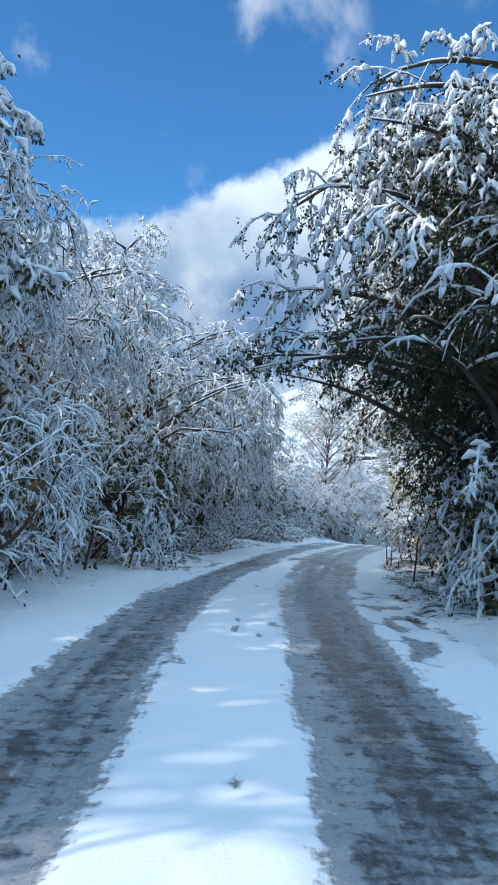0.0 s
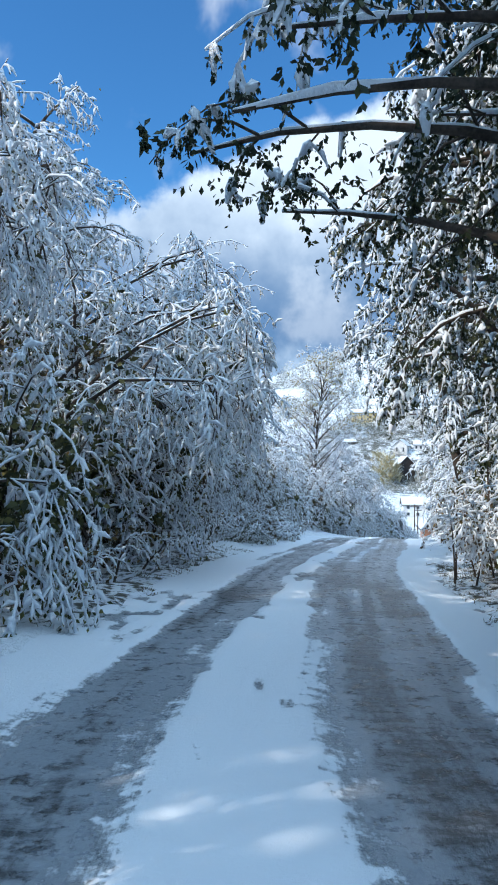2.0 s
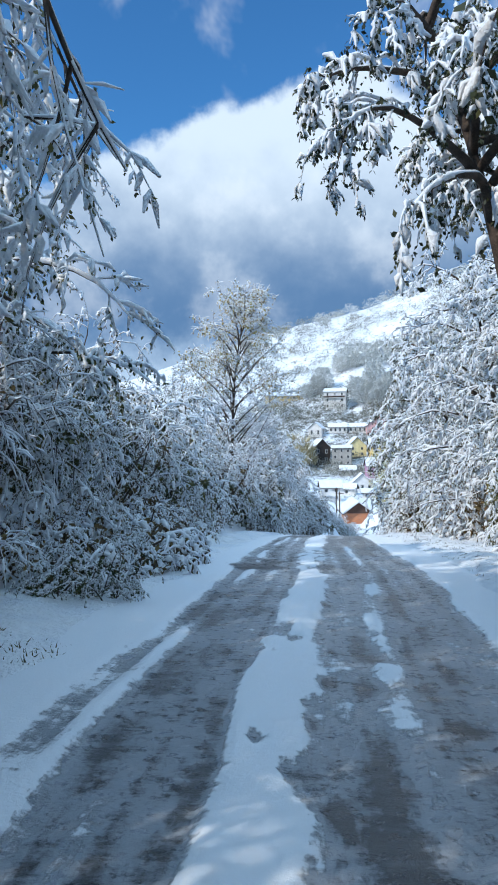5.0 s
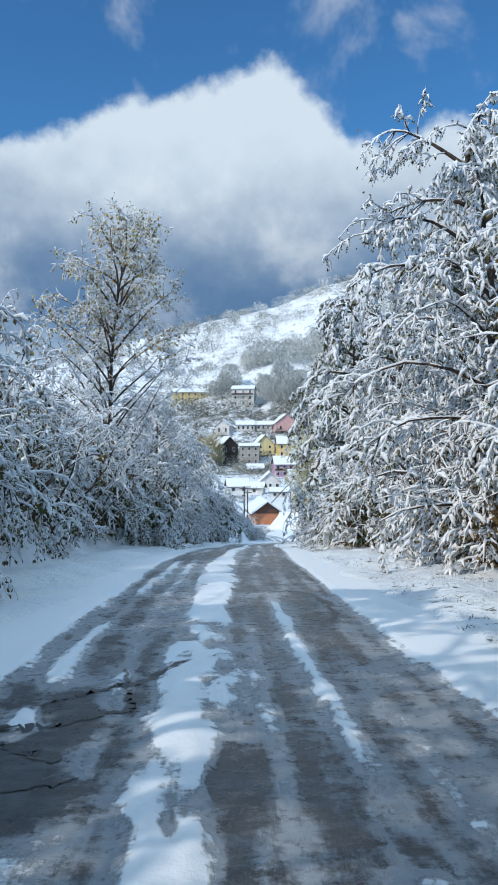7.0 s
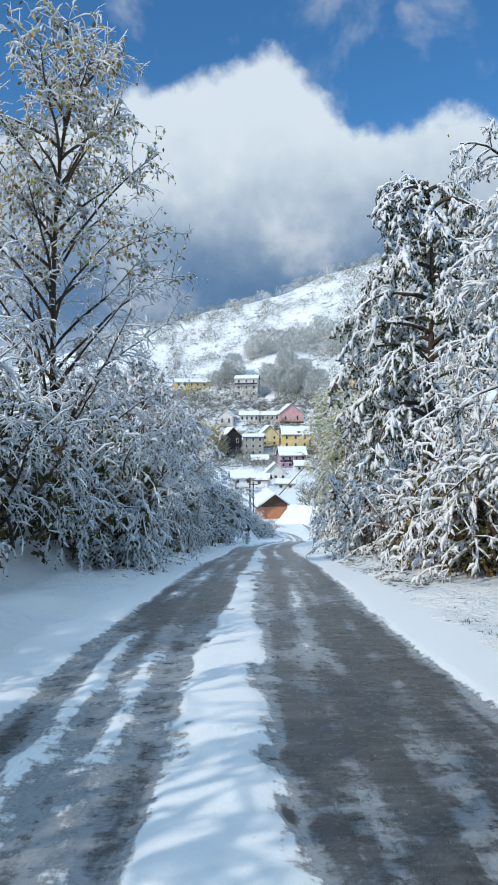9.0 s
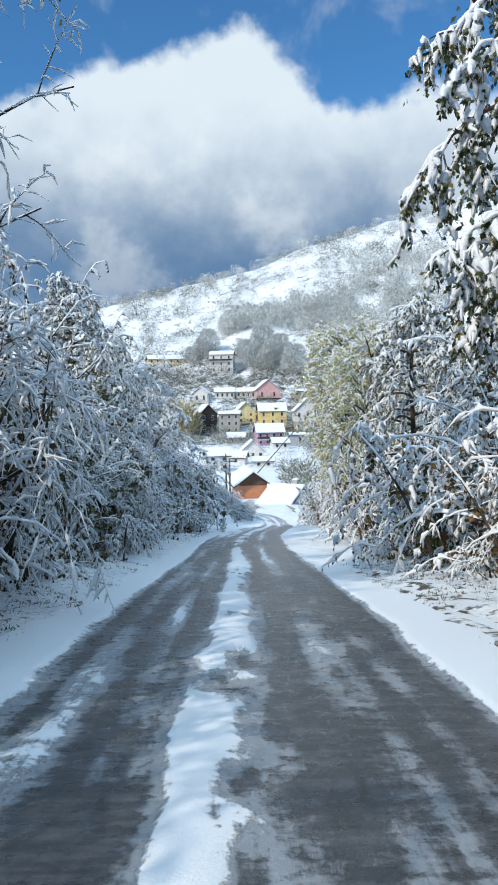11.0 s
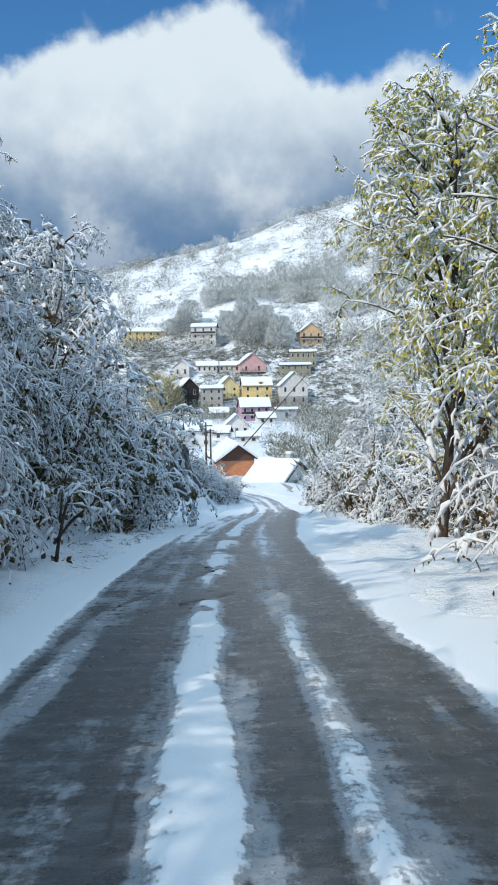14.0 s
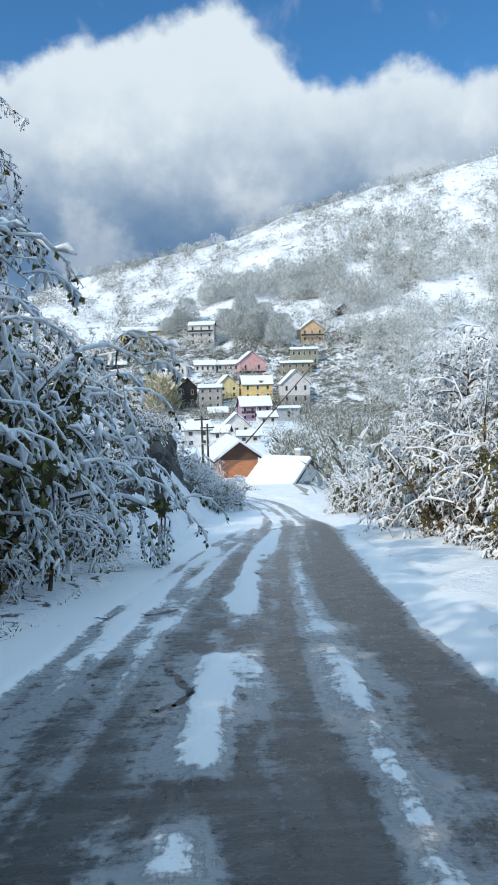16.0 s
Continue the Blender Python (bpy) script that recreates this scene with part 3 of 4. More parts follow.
def arching_shrub(seed, height=4.0, stems=18, lean=0.25, twigs=12, shoots=9, snow=0.020, glove=0.026, spray=(0.08, 0.22), hang=0.40, leaf=LEAF_BROWN, leaves=3, leaf_size=0.065, droop=1.1, name="snowy_shrub", fill=1500, flare=1.0, u0=0.12, reach=1.0, floor=0.0, keep=0.9, bough=(0.14, 0.34)):
    """A mound of stems bowed over by snow, a little towards local +x, hung with loaded leafy ends."""
    rng = np.random.default_rng(seed)
    st = rng.normal(0, 0.42, (stems, 3)) * [1, 1.6, 0]
    a = rng.uniform(0, 2 * np.pi, stems)
    way = np.stack([np.cos(a) * 0.45 * flare + lean, np.sin(a) * 0.70 * flare, rng.uniform(0.8, 1.5, stems)], 1)
    A = grow(rng, st, way, height * rng.uniform(0.6, 1.0, stems), 10, droop * rng.uniform(1.0, 1.8, stems), 0.09)
    A[..., 0] = np.where(A[..., 0] > reach, reach + (A[..., 0] - reach) * 0.15, A[..., 0])
    side = 0.5 * height
    A[..., 1] = np.where(np.abs(A[..., 1]) > side, np.sign(A[..., 1]) * (side + (np.abs(A[..., 1]) - side) * 0.2), A[..., 1])
    A[:, 4:, 2] = np.where(A[:, 4:, 2] < floor, floor + (A[:, 4:, 2] - floor) * 0.15, A[:, 4:, 2])
    k = (height / 4) ** 0.5
    p, w, u = spawn(rng, A, twigs, u0, 1.0, 0.6)
    Bq = grow(rng, p, w + [0.08, 0, 0.10], height * rng.uniform(*bough, len(p)) * (1.2 - 0.4 * u), 5, 1.8, 0.13)
    Bq = Bq[Bq[:, :, 0].max(1) < reach + 0.5]
    Cq = sprays(rng, Bq, shoots, spray[0] * k, spray[1] * k, hang)
    wood = join(tubes(A, taper(A, np.full(stems, 0.030 * k), 0.004), 5), tubes(Bq, taper(Bq, np.full(len(Bq), 0.010 * k), 0.004), 3))
    load = join(snow_on(rng, A, snow * 1.2, 1.0, 5), snow_on(rng, Bq, snow, 1.0, 4), gloves(rng, Cq, glove, keep))
    root = new(name)
    part("branchwork", mesh_from("branchwork", *wood), BARK, root)
    part("snow_load", mesh_from("snow_load", *load), TWIG_SNOW, root, "white snow lying along every twig")
    low = A[:, 1:8] * [0.92, 0.92, 0.84]
    inner = leaves_on(rng, low + rng.normal(0, 0.26 * k, low.shape), max(1, fill // stems), 0.11 * k, 0.3, 0.0)
    part("foliage", mesh_from("foliage", *join(leaves_on(rng, Cq - [0, 0, glove * 0.5], leaves, leaf_size, 0.6, 0.0), inner)), leaf, root)
    return root


def crown_tree(seed, height=8.0, trunk=0.16, fork=0.3, limbs=12, reach=3.5, rise=0.6, droop=1.3, twigs=12, shoots=5, snow=0.03, glove=0.036, spray=(0.10, 0.28), hang=0.45, leaf=LEAF_GREEN, leaves=6, size=0.07, lean=0.0, name="snowy_tree", keep=0.9, twig_len=1.0, inside=None, fill=0, crest=0.55, low_keep=None, leaf_from=0.0, u0=0.12, top_leaves=1.0, cone=0.75, shell=0.0, clip=None):
    """A tapered trunk, limbs, twigs, hanging leafy ends and a load of snow; low_keep: how much snow stays under the crest."""
    rng = np.random.default_rng(seed)
    T = grow(rng, np.zeros((1, 3)), np.array([[lean, 0, 1.0]]), np.array([height * 0.95]), 12, -0.15, 0.05)
    u = np.linspace(fork, 0.99, limbs)
    k = u * 11
    i = np.minimum(k.astype(int), 10)
    p = T[0, i] * (1 - (k - i))[:, None] + T[0, i + 1] * (k - i)[:, None]
    a = np.arange(limbs) * 2.4 + rng.uniform(-.4, .4, limbs)
    w = np.stack([np.cos(a), np.sin(a), np.full(limbs, rise) + rng.uniform(-.2, .2, limbs)], 1)
    A = grow(rng, p, w, reach * (1.15 - cone * ((u - fork) / (1 - fork)) ** 1.5) * rng.uniform(0.8, 1.25, limbs), 9, droop, 0.08)
    if inside:
        A = A[inside(A[:, -1])]
    if clip:
        # limbs end where the outline of the crown does
        n = np.maximum(np.where(clip(A), np.arange(A.shape[1]), 0).max(1), 1)
        g = n[:, None] * np.linspace(0, 1, A.shape[1])
        i = np.minimum(g.astype(int), A.shape[1] - 2)
        r = np.arange(len(A))[:, None]
        A = (A[r, i] * (1 - (g - i))[..., None] + A[r, i + 1] * (g - i)[..., None])[n > 2]
    limbs = len(A)
    p, w, u = spawn(rng, A, twigs, u0, 1.0, 0.55)
    Bq = grow(rng, p, w, twig_len * reach * rng.uniform(0.14, 0.34, len(p)), 5, droop * 1.1, 0.12)
    if inside:
        Bq = Bq[inside(Bq[:, -1])]
    if clip:
        Bq = Bq[clip(Bq[:, -1] * 0.93)]
    Cq = sprays(rng, Bq, shoots, *spray, hang)
    wood = join(tubes(T, taper(T, np.array([trunk]), 0.015), 9), tubes(A, taper(A, np.full(limbs, trunk * 0.40), 0.010), 5), tubes(Bq, taper(Bq, np.full(len(Bq), 0.013), 0.004), 3))
    high = Cq[:, 0, 2] > crest * height
    held = high | (rng.random(len(Cq)) < (1.0 if low_keep is None else low_keep))
    if shell:
        # deep in the crown the leaves stay dry and dark
        out = np.hypot(Cq[:, 0, 0] / (shell * reach), Cq[:, 0, 1] / (shell * reach)) + np.clip(Cq[:, 0, 2] / height - crest, 0, 1) * 1.6
        held &= out > rng.uniform(0.75, 1.15, len(Cq))
    Bs = Bq if low_keep is None else Bq[(Bq[:, 0, 2] > crest * height) | (rng.random(len(Bq)) < (0.2 if shell else low_keep + 0.15))]
    load = join(snow_on(rng, T[:, 5:], 0.03), snow_on(rng, A, snow * 1.25, 1.0, 5), snow_on(rng, Bs, snow, keep), gloves(rng, Cq[held], glove, keep))
    root = new(name)
    part("trunk", mesh_from("trunk", *wood), BARK, root)
    part("snow_load", mesh_from("snow_load", *load), TWIG_SNOW, root, "white snow lying along every branch")
    if leaves:
        leafed = (Cq[:, 0, 2] >= leaf_from * height) & (~high | (rng.random(len(Cq)) < top_leaves))
        green = leaves_on(rng, Cq[leafed] - [0, 0, glove * 0.5], leaves, size, 0.6, 0.0)
        if fill:
            deep = Bq[(Bq[:, 0, 2] < crest * height) | (rng.random(len(Bq)) < top_leaves) | (clip(Bq[:, -1] * 1.22) if clip else False)]
            green = join(green, leaves_on(rng, deep + rng.normal(0, 0.19 if clip else 0.14, deep.shape) - [0, 0, 0.08], fill, size * 1.3, 0.5, 0.0))
        part("foliage", mesh_from("foliage", *green), leaf, root)
    return root


def place(s, lat, dz=0.0, turn=0.0, scale=1.0):
    """Pose at a station; local +x points across the road from there, plus turn degrees."""
    x, y = xy(s, lat)
    tx, ty = np.interp(s, _q, _tan[:, 0]), np.interp(s, _q, _tan[:, 1])
    head = math.degrees(math.atan2(tx, ty))
    return pose(float(x), float(y), float(land(s, lat)) + dz, 0, 0, -head + (0 if lat < 0 else 180) + turn) @ Matrix.Scale(scale, 4)


def stand(ob, s, lat, turn=0.0, scale=1.0, dz=-0.05):
    ob.matrix_basis = place(s, lat, dz, turn, scale)
    return ob


# ---- roadside shrubs ----
rng = np.random.default_rng(11)
fine = dict(shoots=6, snow=0.015, glove=0.015, spray=(0.10, 0.34), hang=0.12, leaves=1, leaf_size=0.05, keep=1.0)
kinds = [arching_shrub(21, 4.5, stems=24, twigs=13, fill=1000, **fine), arching_shrub(22, 4.6, stems=24, lean=0.4, droop=1.4, twigs=13, fill=600, **fine),
         arching_shrub(23, 4.2, stems=18, leaf=LEAF_GREEN, leaves=4, fill=2400, reach=0.7), arching_shrub(24, 4.3, stems=18, lean=0.3, droop=1.6, leaf=LEAF_OLIVE, leaves=2, shoots=12, spray=(0.06, 0.19), glove=0.021, fill=2400, reach=0.8)]
back = [arching_shrub(25, 4.7, stems=13, twigs=10, shoots=6, glove=0.034, fill=900, reach=1.4), arching_shrub(26, 5.0, stems=13, twigs=10, shoots=6, leaf=LEAF_OLIVE, fill=900, reach=1.4)]
low = [arching_shrub(27, 2.0, stems=13, twigs=8, shoots=7, lean=0.1, droop=2.0, snow=0.016, glove=0.024, fill=500, flare=1.5, reach=0.8), arching_shrub(28, 1.9, stems=14, twigs=7, shoots=5, lean=0.1, droop=1.2, snow=0.010, glove=0.012, hang=0.1, leaves=1, leaf_size=0.05, fill=700, flare=1.4, reach=0.8)]
thicket = arching_shrub(29, 2.2, stems=24, twigs=8, shoots=5, lean=0.2, droop=1.0, glove=0.020, leaves=2, fill=100, u0=0.5, flare=0.6, name="stemmy_shrub")
bowed = arching_shrub(41, 8.4, stems=15, lean=0.62, twigs=26, shoots=11, snow=0.018, glove=0.019, spray=(0.06, 0.18), hang=0.45, droop=1.55, leaf=LEAF_OLIVE, leaves=2, leaf_size=0.04, fill=450, name="bowed_tree", reach=3.5, floor=1.8, flare=0.6, bough=(0.09, 0.20))
dark = arching_shrub(30, 5.2, stems=19, twigs=13, shoots=13, spray=(0.06, 0.19), lean=0.3, droop=1.5, leaf=LEAF_OLIVE, leaves=2, leaf_size=0.055, snow=0.016, glove=0.020, fill=3000, reach=0.9, keep=0.95)
LABEL = "snow-bowed shrub with dark twigs on the roadside bank"
for k in kinds + back + [dark]:
    tagged(k, LABEL, "shrub", "shrubs along the road")
for k in low:
    tagged(k, "low snow-pressed bush at the edge of the verge", "bush", "low bushes along the verge")
tagged(thicket, "clump of dark upright stems under a cap of snow", "shrub", "stemmy clumps")
tagged(bowed, "many-stemmed tree bowed over the verge by snow", "tree", "bowed trees")
used = set()


def put(ob, s, lat, turn=0.0, scale=1.0, dz=-0.08):
    """The thing itself the first time, copies after that."""
    if ob not in used:
        used.add(ob)
        return stand(ob, s, lat, turn, scale, dz)
    return copy_thing(ob, place(s, lat, dz, turn, scale))


# base line and size of the hedge on either side, by station
LEFT = [(-20, -4.9, 1.3), (8, -4.9, 1.1), (12, -5.0, 1.1), (22, -5.0, 1.1), (28, -5.5, 0.9), (34, -5.6, 1.05), (48, -5.6, 1.1), (58, -5.2, 1.3), (70, -5.4, 1.42), (80, -5.4, 1.42), (86, -5.2, 1.38), (91, -5.4, 1.15), (95, -6.3, 0.9), (100, -7.2, 0.8), (106, -7.6, 0.8), (116, -8.4, 0.8)]
RIGHT = [(0, 4.8, 0.9), (16, 4.6, 0.9), (24, 4.9, 1.0), (34, 6.0, 1.1), (46, 6.0, 1.15), (52, 5.4, 1.05), (60, 5.1, 1.1), (68, 5.1, 1.2), (74, 5.6, 0.85), (82, 5.8, 0.8), (88, 6.0, 1.0), (92, 6.4, 1.2), (97, 6.9, 1.15), (104, 7.4, 0.95), (118, 8.0, 0.9)]


def along(table, s):
    a = np.array(table)
    return float(np.interp(s, a[:, 0], a[:, 1])), float(np.interp(s, a[:, 0], a[:, 2]))


def hedge(stock, table, s0, s1, step, off, lo, hi, bend):
    s = s0
    while s < s1:
        lat, sc = along(table, s)
        put(stock[int(rng.integers(0, len(stock)))], s, lat + off + rng.uniform(-.35, .35) + bend * float(centre(s)), rng.uniform(-40, 40), sc * rng.uniform(lo, hi))
        s += step * rng.uniform(0.75, 1.25)


pale = [kinds[0], kinds[1], kinds[0], kinds[1], kinds[3]]
green = [kinds[2], kinds[3], kinds[1], kinds[2]]
hedge(pale, LEFT, 5.0, 27, 2.5, 0.45, 0.8, 1.1, 1)
hedge([kinds[0], kinds[3], dark, kinds[3]], LEFT, 27.5, 94, 3.0, 0.45, 0.8, 1.05, 1)
hedge([kinds[0], kinds[3]], LEFT, 103, 123, 3.0, -2.2, 0.8, 1.05, 1)
hedge(back, LEFT, 0.0, 116, 3.8, -1.8, 0.85, 1.05, 1)
hedge([dark], LEFT, 29, 93, 3.2, -0.4, 0.85, 1.0, 1)
hedge(low, LEFT, 6.0, 97, 2.8, 1.05, 0.7, 1.1, 1)
hedge(green, RIGHT, 8.0, 34, 2.7, -0.2, 0.85, 1.15, 0)
white = arching_shrub(42, 4.6, stems=19, twigs=13, snow=0.022, glove=0.025, leaf=LEAF_BROWN, leaves=2, fill=1300, lean=0.15, droop=1.5, flare=0.8, reach=0.7)
tagged(white, LABEL, "shrub", "shrubs along the road")
hedge([white, kinds[3], white], RIGHT, 34.5, 122, 2.7, -0.2, 0.85, 1.15, 0)
hedge(back, RIGHT, 10.0, 124, 4.0, 2.2, 0.95, 1.25, 0)
hedge(low, RIGHT, 12.0, 120, 3.2, -0.7, 0.55, 0.95, 0)
for s, lat, turn, sc in ((19.4, -5.3, 0, 1.12), (23.0, -7.4, 0, 1.15), (14.4, -7.3, 10, 0.95), (10.6, -7.4, 0, 0.95)):
    put(bowed, s, lat, turn, sc)
for s, lat in ((8.4, 4.3), (9.8, 4.1), (11.5, 3.9), (13.8, 4.0), (16.2, 3.9), (18.6, 4.1)):
    put(kinds[2], s, lat + 0.3, rng.uniform(-40, 40), 0.75)
for s, lat, sc in ((27.6, -3.9, 1.5), (29.6, -3.6, 1.5), (31.4, -3.6, 1.45), (33.6, -3.9, 1.3), (36.0, -4.0, 1.2), (126.0, -0.6, 1.5), (128.5, -0.4, 1.6), (131.0, 0.0, 1.6), (86.5, 5.4, 1.15), (88.8, 5.6, 1.2), (91.4, 5.9, 1.2)):
    put(low[0], s, lat, rng.uniform(-30, 30), sc)

for s, lat, turn, sc in ((15.2, 3.5, 0, 0.95), (17.6, 3.2, 80, 0.9), (18.9, 3.5, 160, 0.9)):
    put(thicket, s, lat, turn, sc)
for s, off, sc in ((95.5, -5.2, 0.9), (98.6, -6.2, 1.2), (102.6, -6.6, 1.3), (107.0, -7.4, 1.3), (111.0, -7.9, 1.5), (114.5, -4.4, 0.6), (115.0, -7.9, 1.5), (118.6, -3.8, 1.0), (119.4, -5.4, 1.5), (121.0, -2.8, 1.3), (122.5, -3.6, 1.5)):
    put(low[0], s, float(centre(s)) + off, rng.uniform(-40, 40), sc)

for k, (s, off, sc) in enumerate(((111.5, -4.3, 0.55), (114.0, -3.8, 0.72), (116.0, -3.6, 0.8), (117.8, -3.3, 0.8), (119.2, -4.0, 0.95), (120.6, -3.2, 0.85), (122.4, -3.6, 0.95), (112.0, -6.4, 0.6), (117.0, -6.6, 0.75))):
    put((kinds[0], dark, kinds[3])[k % 3], s, float(centre(s)) + off, rng.uniform(-60, 60), sc)

# ---- taller trees ----
TREES = "roadside trees"
def over_road(q):
    """A round crown, open below where it hangs above the carriageway."""
    x, y, z = q[..., 0], q[..., 1], q[..., 2]
    dome = (x / 4.0) ** 2 + (y / 3.1) ** 2 + (np.maximum(z - 4.2, 0) / 3.7) ** 2 < 1
    return dome & ~((x > 2.3) & (y < -1.0)) & ~((x > 1.6) & (z < 2.6)) & ~((x > 2.6) & (z < 3.0)) & ~((y > 1.2) & (x > 0.0) & (z < 2.9))


oak = tagged(crown_tree(31, 7.6, 0.20, 0.22, 84, 4.9, 0.8, 1.5, 20, 14, 0.022, 0.027, (0.08, 0.24), 0.55, LEAF_SHADED, 8, 0.043, twig_len=0.85, clip=over_road, fill=85, crest=0.5, low_keep=0.45, keep=1.0, cone=0.35, top_leaves=0.55, shell=0.62), "large leafy tree loaded with snow, overhanging the road", "tree", TREES)
put(oak, 11.2, 3.7, 0, 1.05)
big = tagged(crown_tree(37, 8.8, 0.18, 0.18, 44, 3.4, 0.7, 1.8, 15, 9, 0.026, 0.028, (0.09, 0.24), 0.5, LEAF_SHADED, 6, 0.062, twig_len=0.85, inside=lambda q: q[:, 2] > 0.6 + 1.0 * np.clip(np.hypot(q[:, 0], q[:, 1]) - 1.0, 0, 3), fill=9, low_keep=0.7, shell=0.5), "dark leafy tree bowed down by heavy snow", "tree", TREES)
for s, lat, turn, sc in ((14.6, 4.7, 60, 1.0), (17.2, 3.9, 100, 1.0), (20.8, 4.0, 10, 1.0), (24.4, 5.0, 150, 0.95)):
    put(big, s, lat, turn, sc)
# unseen trees, added on top of the left bank to shade the road
shade = tagged(crown_tree(39, 9.0, 0.20, 0.30, 34, 3.6, 0.7, 1.6, 7, 4, 0.05, 0.06, (0.2, 0.45), 0.4, LEAF_GREEN, 4, 0.15, fill=4), "tall leafy snowy tree added out of view on the bank for shade", "tree", TREES)
for s, lat, turn, sc in ((-12.0, -8.8, 0, 1.2), (-5.5, -8.6, 130, 1.2), (0.5, -8.8, 200, 1.2), (6.0, -9.6, 250, 0.86), (-9.0, -8.8, 40, 1.2), (-2.4, -9.2, 90, 1.25), (3.4, -9.4, 320, 0.9)):
    put(shade, s, lat, turn, sc)
over = tagged(crown_tree(38, 9.2, 0.20, 0.26, 50, 4.4, 0.75, 1.8, 15, 8, 0.032, 0.034, (0.12, 0.3), 0.5, LEAF_SHADED, 7, 0.065, twig_len=0.75, fill=8, lean=0.16, low_keep=0.8,
                         inside=lambda q: (q[:, 2] > 0.8) & (q[:, 0] < 4.2) & ~((q[:, 0] > 1.4) & (q[:, 2] < 2.4)) & ~((q[:, 0] > 2.8) & (q[:, 2] < 3.4)) & ~((q[:, 1] < -2.4) & (q[:, 0] > -0.6)) & ~((q[:, 0] > 2.2) & (q[:, 1] < 0.9))), "dark tree reaching over the road with snow-gloved branches", "tree", TREES)
put(over, 29.2, 3.6, 0, 1.0)
put(over, 31.0, 5.1, 0, 1.0)
gloved = tagged(crown_tree(43, 6.4, 0.12, 0.34, 22, 2.9, 0.5, 0.9, 9, 6, 0.034, 0.036, (0.15, 0.36), 0.15, LEAF_GREEN, 3, 0.06, twig_len=0.8, fill=2, inside=lambda q: (q[:, 2] > 2.5) & (q[:, 0] < 3.1) & (q[:, 1] < 1.3)), "slim tree stretching snow-gloved boughs out from the bank", "tree", TREES)
for s, lat, turn, sc in ((4.6, -4.9, 0, 0.95), (27.6, -4.9, 0, 1.0)):
    put(gloved, s, lat, turn, sc)
lt = tagged(crown_tree(32, 7.0, 0.10, 0.12, 42, 2.8, 0.8, 1.2, 15, 10, 0.020, 0.022, (0.08, 0.22), 0.4, LEAF_OLIVE, 3, 0.045, keep=0.95, fill=2), "slender tree bent under snow above the bank", "tree", TREES)
for s, lat, turn, sc in ((20.0, -6.6, 0, 0.95), (79.0, -6.4, 90, 1.0), (86.4, -6.2, 10, 1.05),
                         (37.4, 6.0, 40, 1.1), (41.4, 6.0, 0, 1.35), (45.8, 5.8, 140, 1.3), (49.4, 5.6, 30, 1.1), (98.5, 8.0, 200, 1.0), (105.0, 9.6, 90, 1.0), (94.5, 6.4, 90, 0.8), (91.0, 7.0, 20, 0.75)):
    put(lt, s, lat, turn, sc)
fir = tagged(crown_tree(36, 5.2, 0.09, 0.06, 36, 1.8, 0.30, 1.4, 9, 7, 0.030, 0.032, (0.10, 0.24), 0.35, LEAF_GREEN, 5, 0.06, fill=3), "young dark tree with thick snow on drooping boughs", "tree", TREES)
put(fir, 30.0, -5.6, 0, 1.3)
put(kinds[2], 26.2, -2.7, 90, 0.30)
put(fir, 9.8, -6.0, 200, 1.1)
put(fir, 89.0, -6.8, 120, 1.2)
ash = tagged(crown_tree(33, 11.2, 0.11, 0.10, 46, 3.6, 1.35, 0.35, 17, 8, 0.018, 0.014, (0.12, 0.40), 0.0, LEAF_ASH, 1, 0.12, keep=0.95, leaf_from=0.55, twig_len=0.8), "tall thin tree with a few withered leaves and frosted twigs", "tree", TREES)
put(ash, 55.5, -5.2, 0, 1.0)
con = tagged(crown_tree(34, 9.8, 0.15, 0.34, 40, 2.5, 0.6, 2.0, 14, 10, 0.030, 0.036, (0.10, 0.28), 0.55, LEAF_GREEN, 9, 0.065, fill=6), "dark leafy tree with thick drooping snow", "tree", TREES)
put(con, 55.2, 4.3, 0, 1.05)
spire = tagged(crown_tree(44, 7.6, 0.12, 0.08, 50, 2.1, 0.5, 1.3, 13, 9, 0.024, 0.026, (0.09, 0.24), 0.45, LEAF_OLIVE, 5, 0.055, fill=4, cone=0.98, inside=lambda q: q[:, 0] < 1.8), "pointed dark tree hung with snow beside the verge", "tree", TREES)
for s, lat, turn, sc in ((67.3, 5.0, 0, 1.0), (63.6, 5.8, 0, 0.85), (72.4, -6.2, 0, 1.05), (76.8, -5.6, 60, 0.8)):
    put(spire, s, lat, turn, sc)
ytr = tagged(crown_tree(35, 8.6, 0.11, 0.10, 48, 3.0, 1.4, 0.8, 15, 8, 0.018, 0.020, (0.10, 0.30), 0.2, LEAF_YELLOW, 5, 0.075, keep=0.9, inside=lambda q: (q[:, 0] < 2.9) & ~((q[:, 0] > 1.2) & (q[:, 2] < 3.6)) & ~((q[:, 0] > 2.0) & (q[:, 2] < 4.6))), "young tree with yellow-green leaves under light snow", "tree", TREES)
for s, lat, turn, sc in ((77.6, 4.2, 0, 1.0), (71.6, 4.5, 200, 0.8)):
    put(ytr, s, lat, turn, sc)

# ---- the village across the valley ----
def box(bm, x0, x1, y0, y1, z0, z1):
    v = [bm.verts.new((x, y, z)) for z in (z0, z1) for x, y in ((x0, y0), (x1, y0), (x1, y1), (x0, y1))]
    for f in ((3, 2, 1, 0), (4, 5, 6, 7), (0, 1, 5, 4), (1, 2, 6, 5), (2, 3, 7, 6), (3, 0, 4, 7)):
        bm.faces.new([v[i] for i in f])


def solid(*boxes):
    bm = bmesh.new()
    for b in boxes:
        box(bm, *b)
    return bm


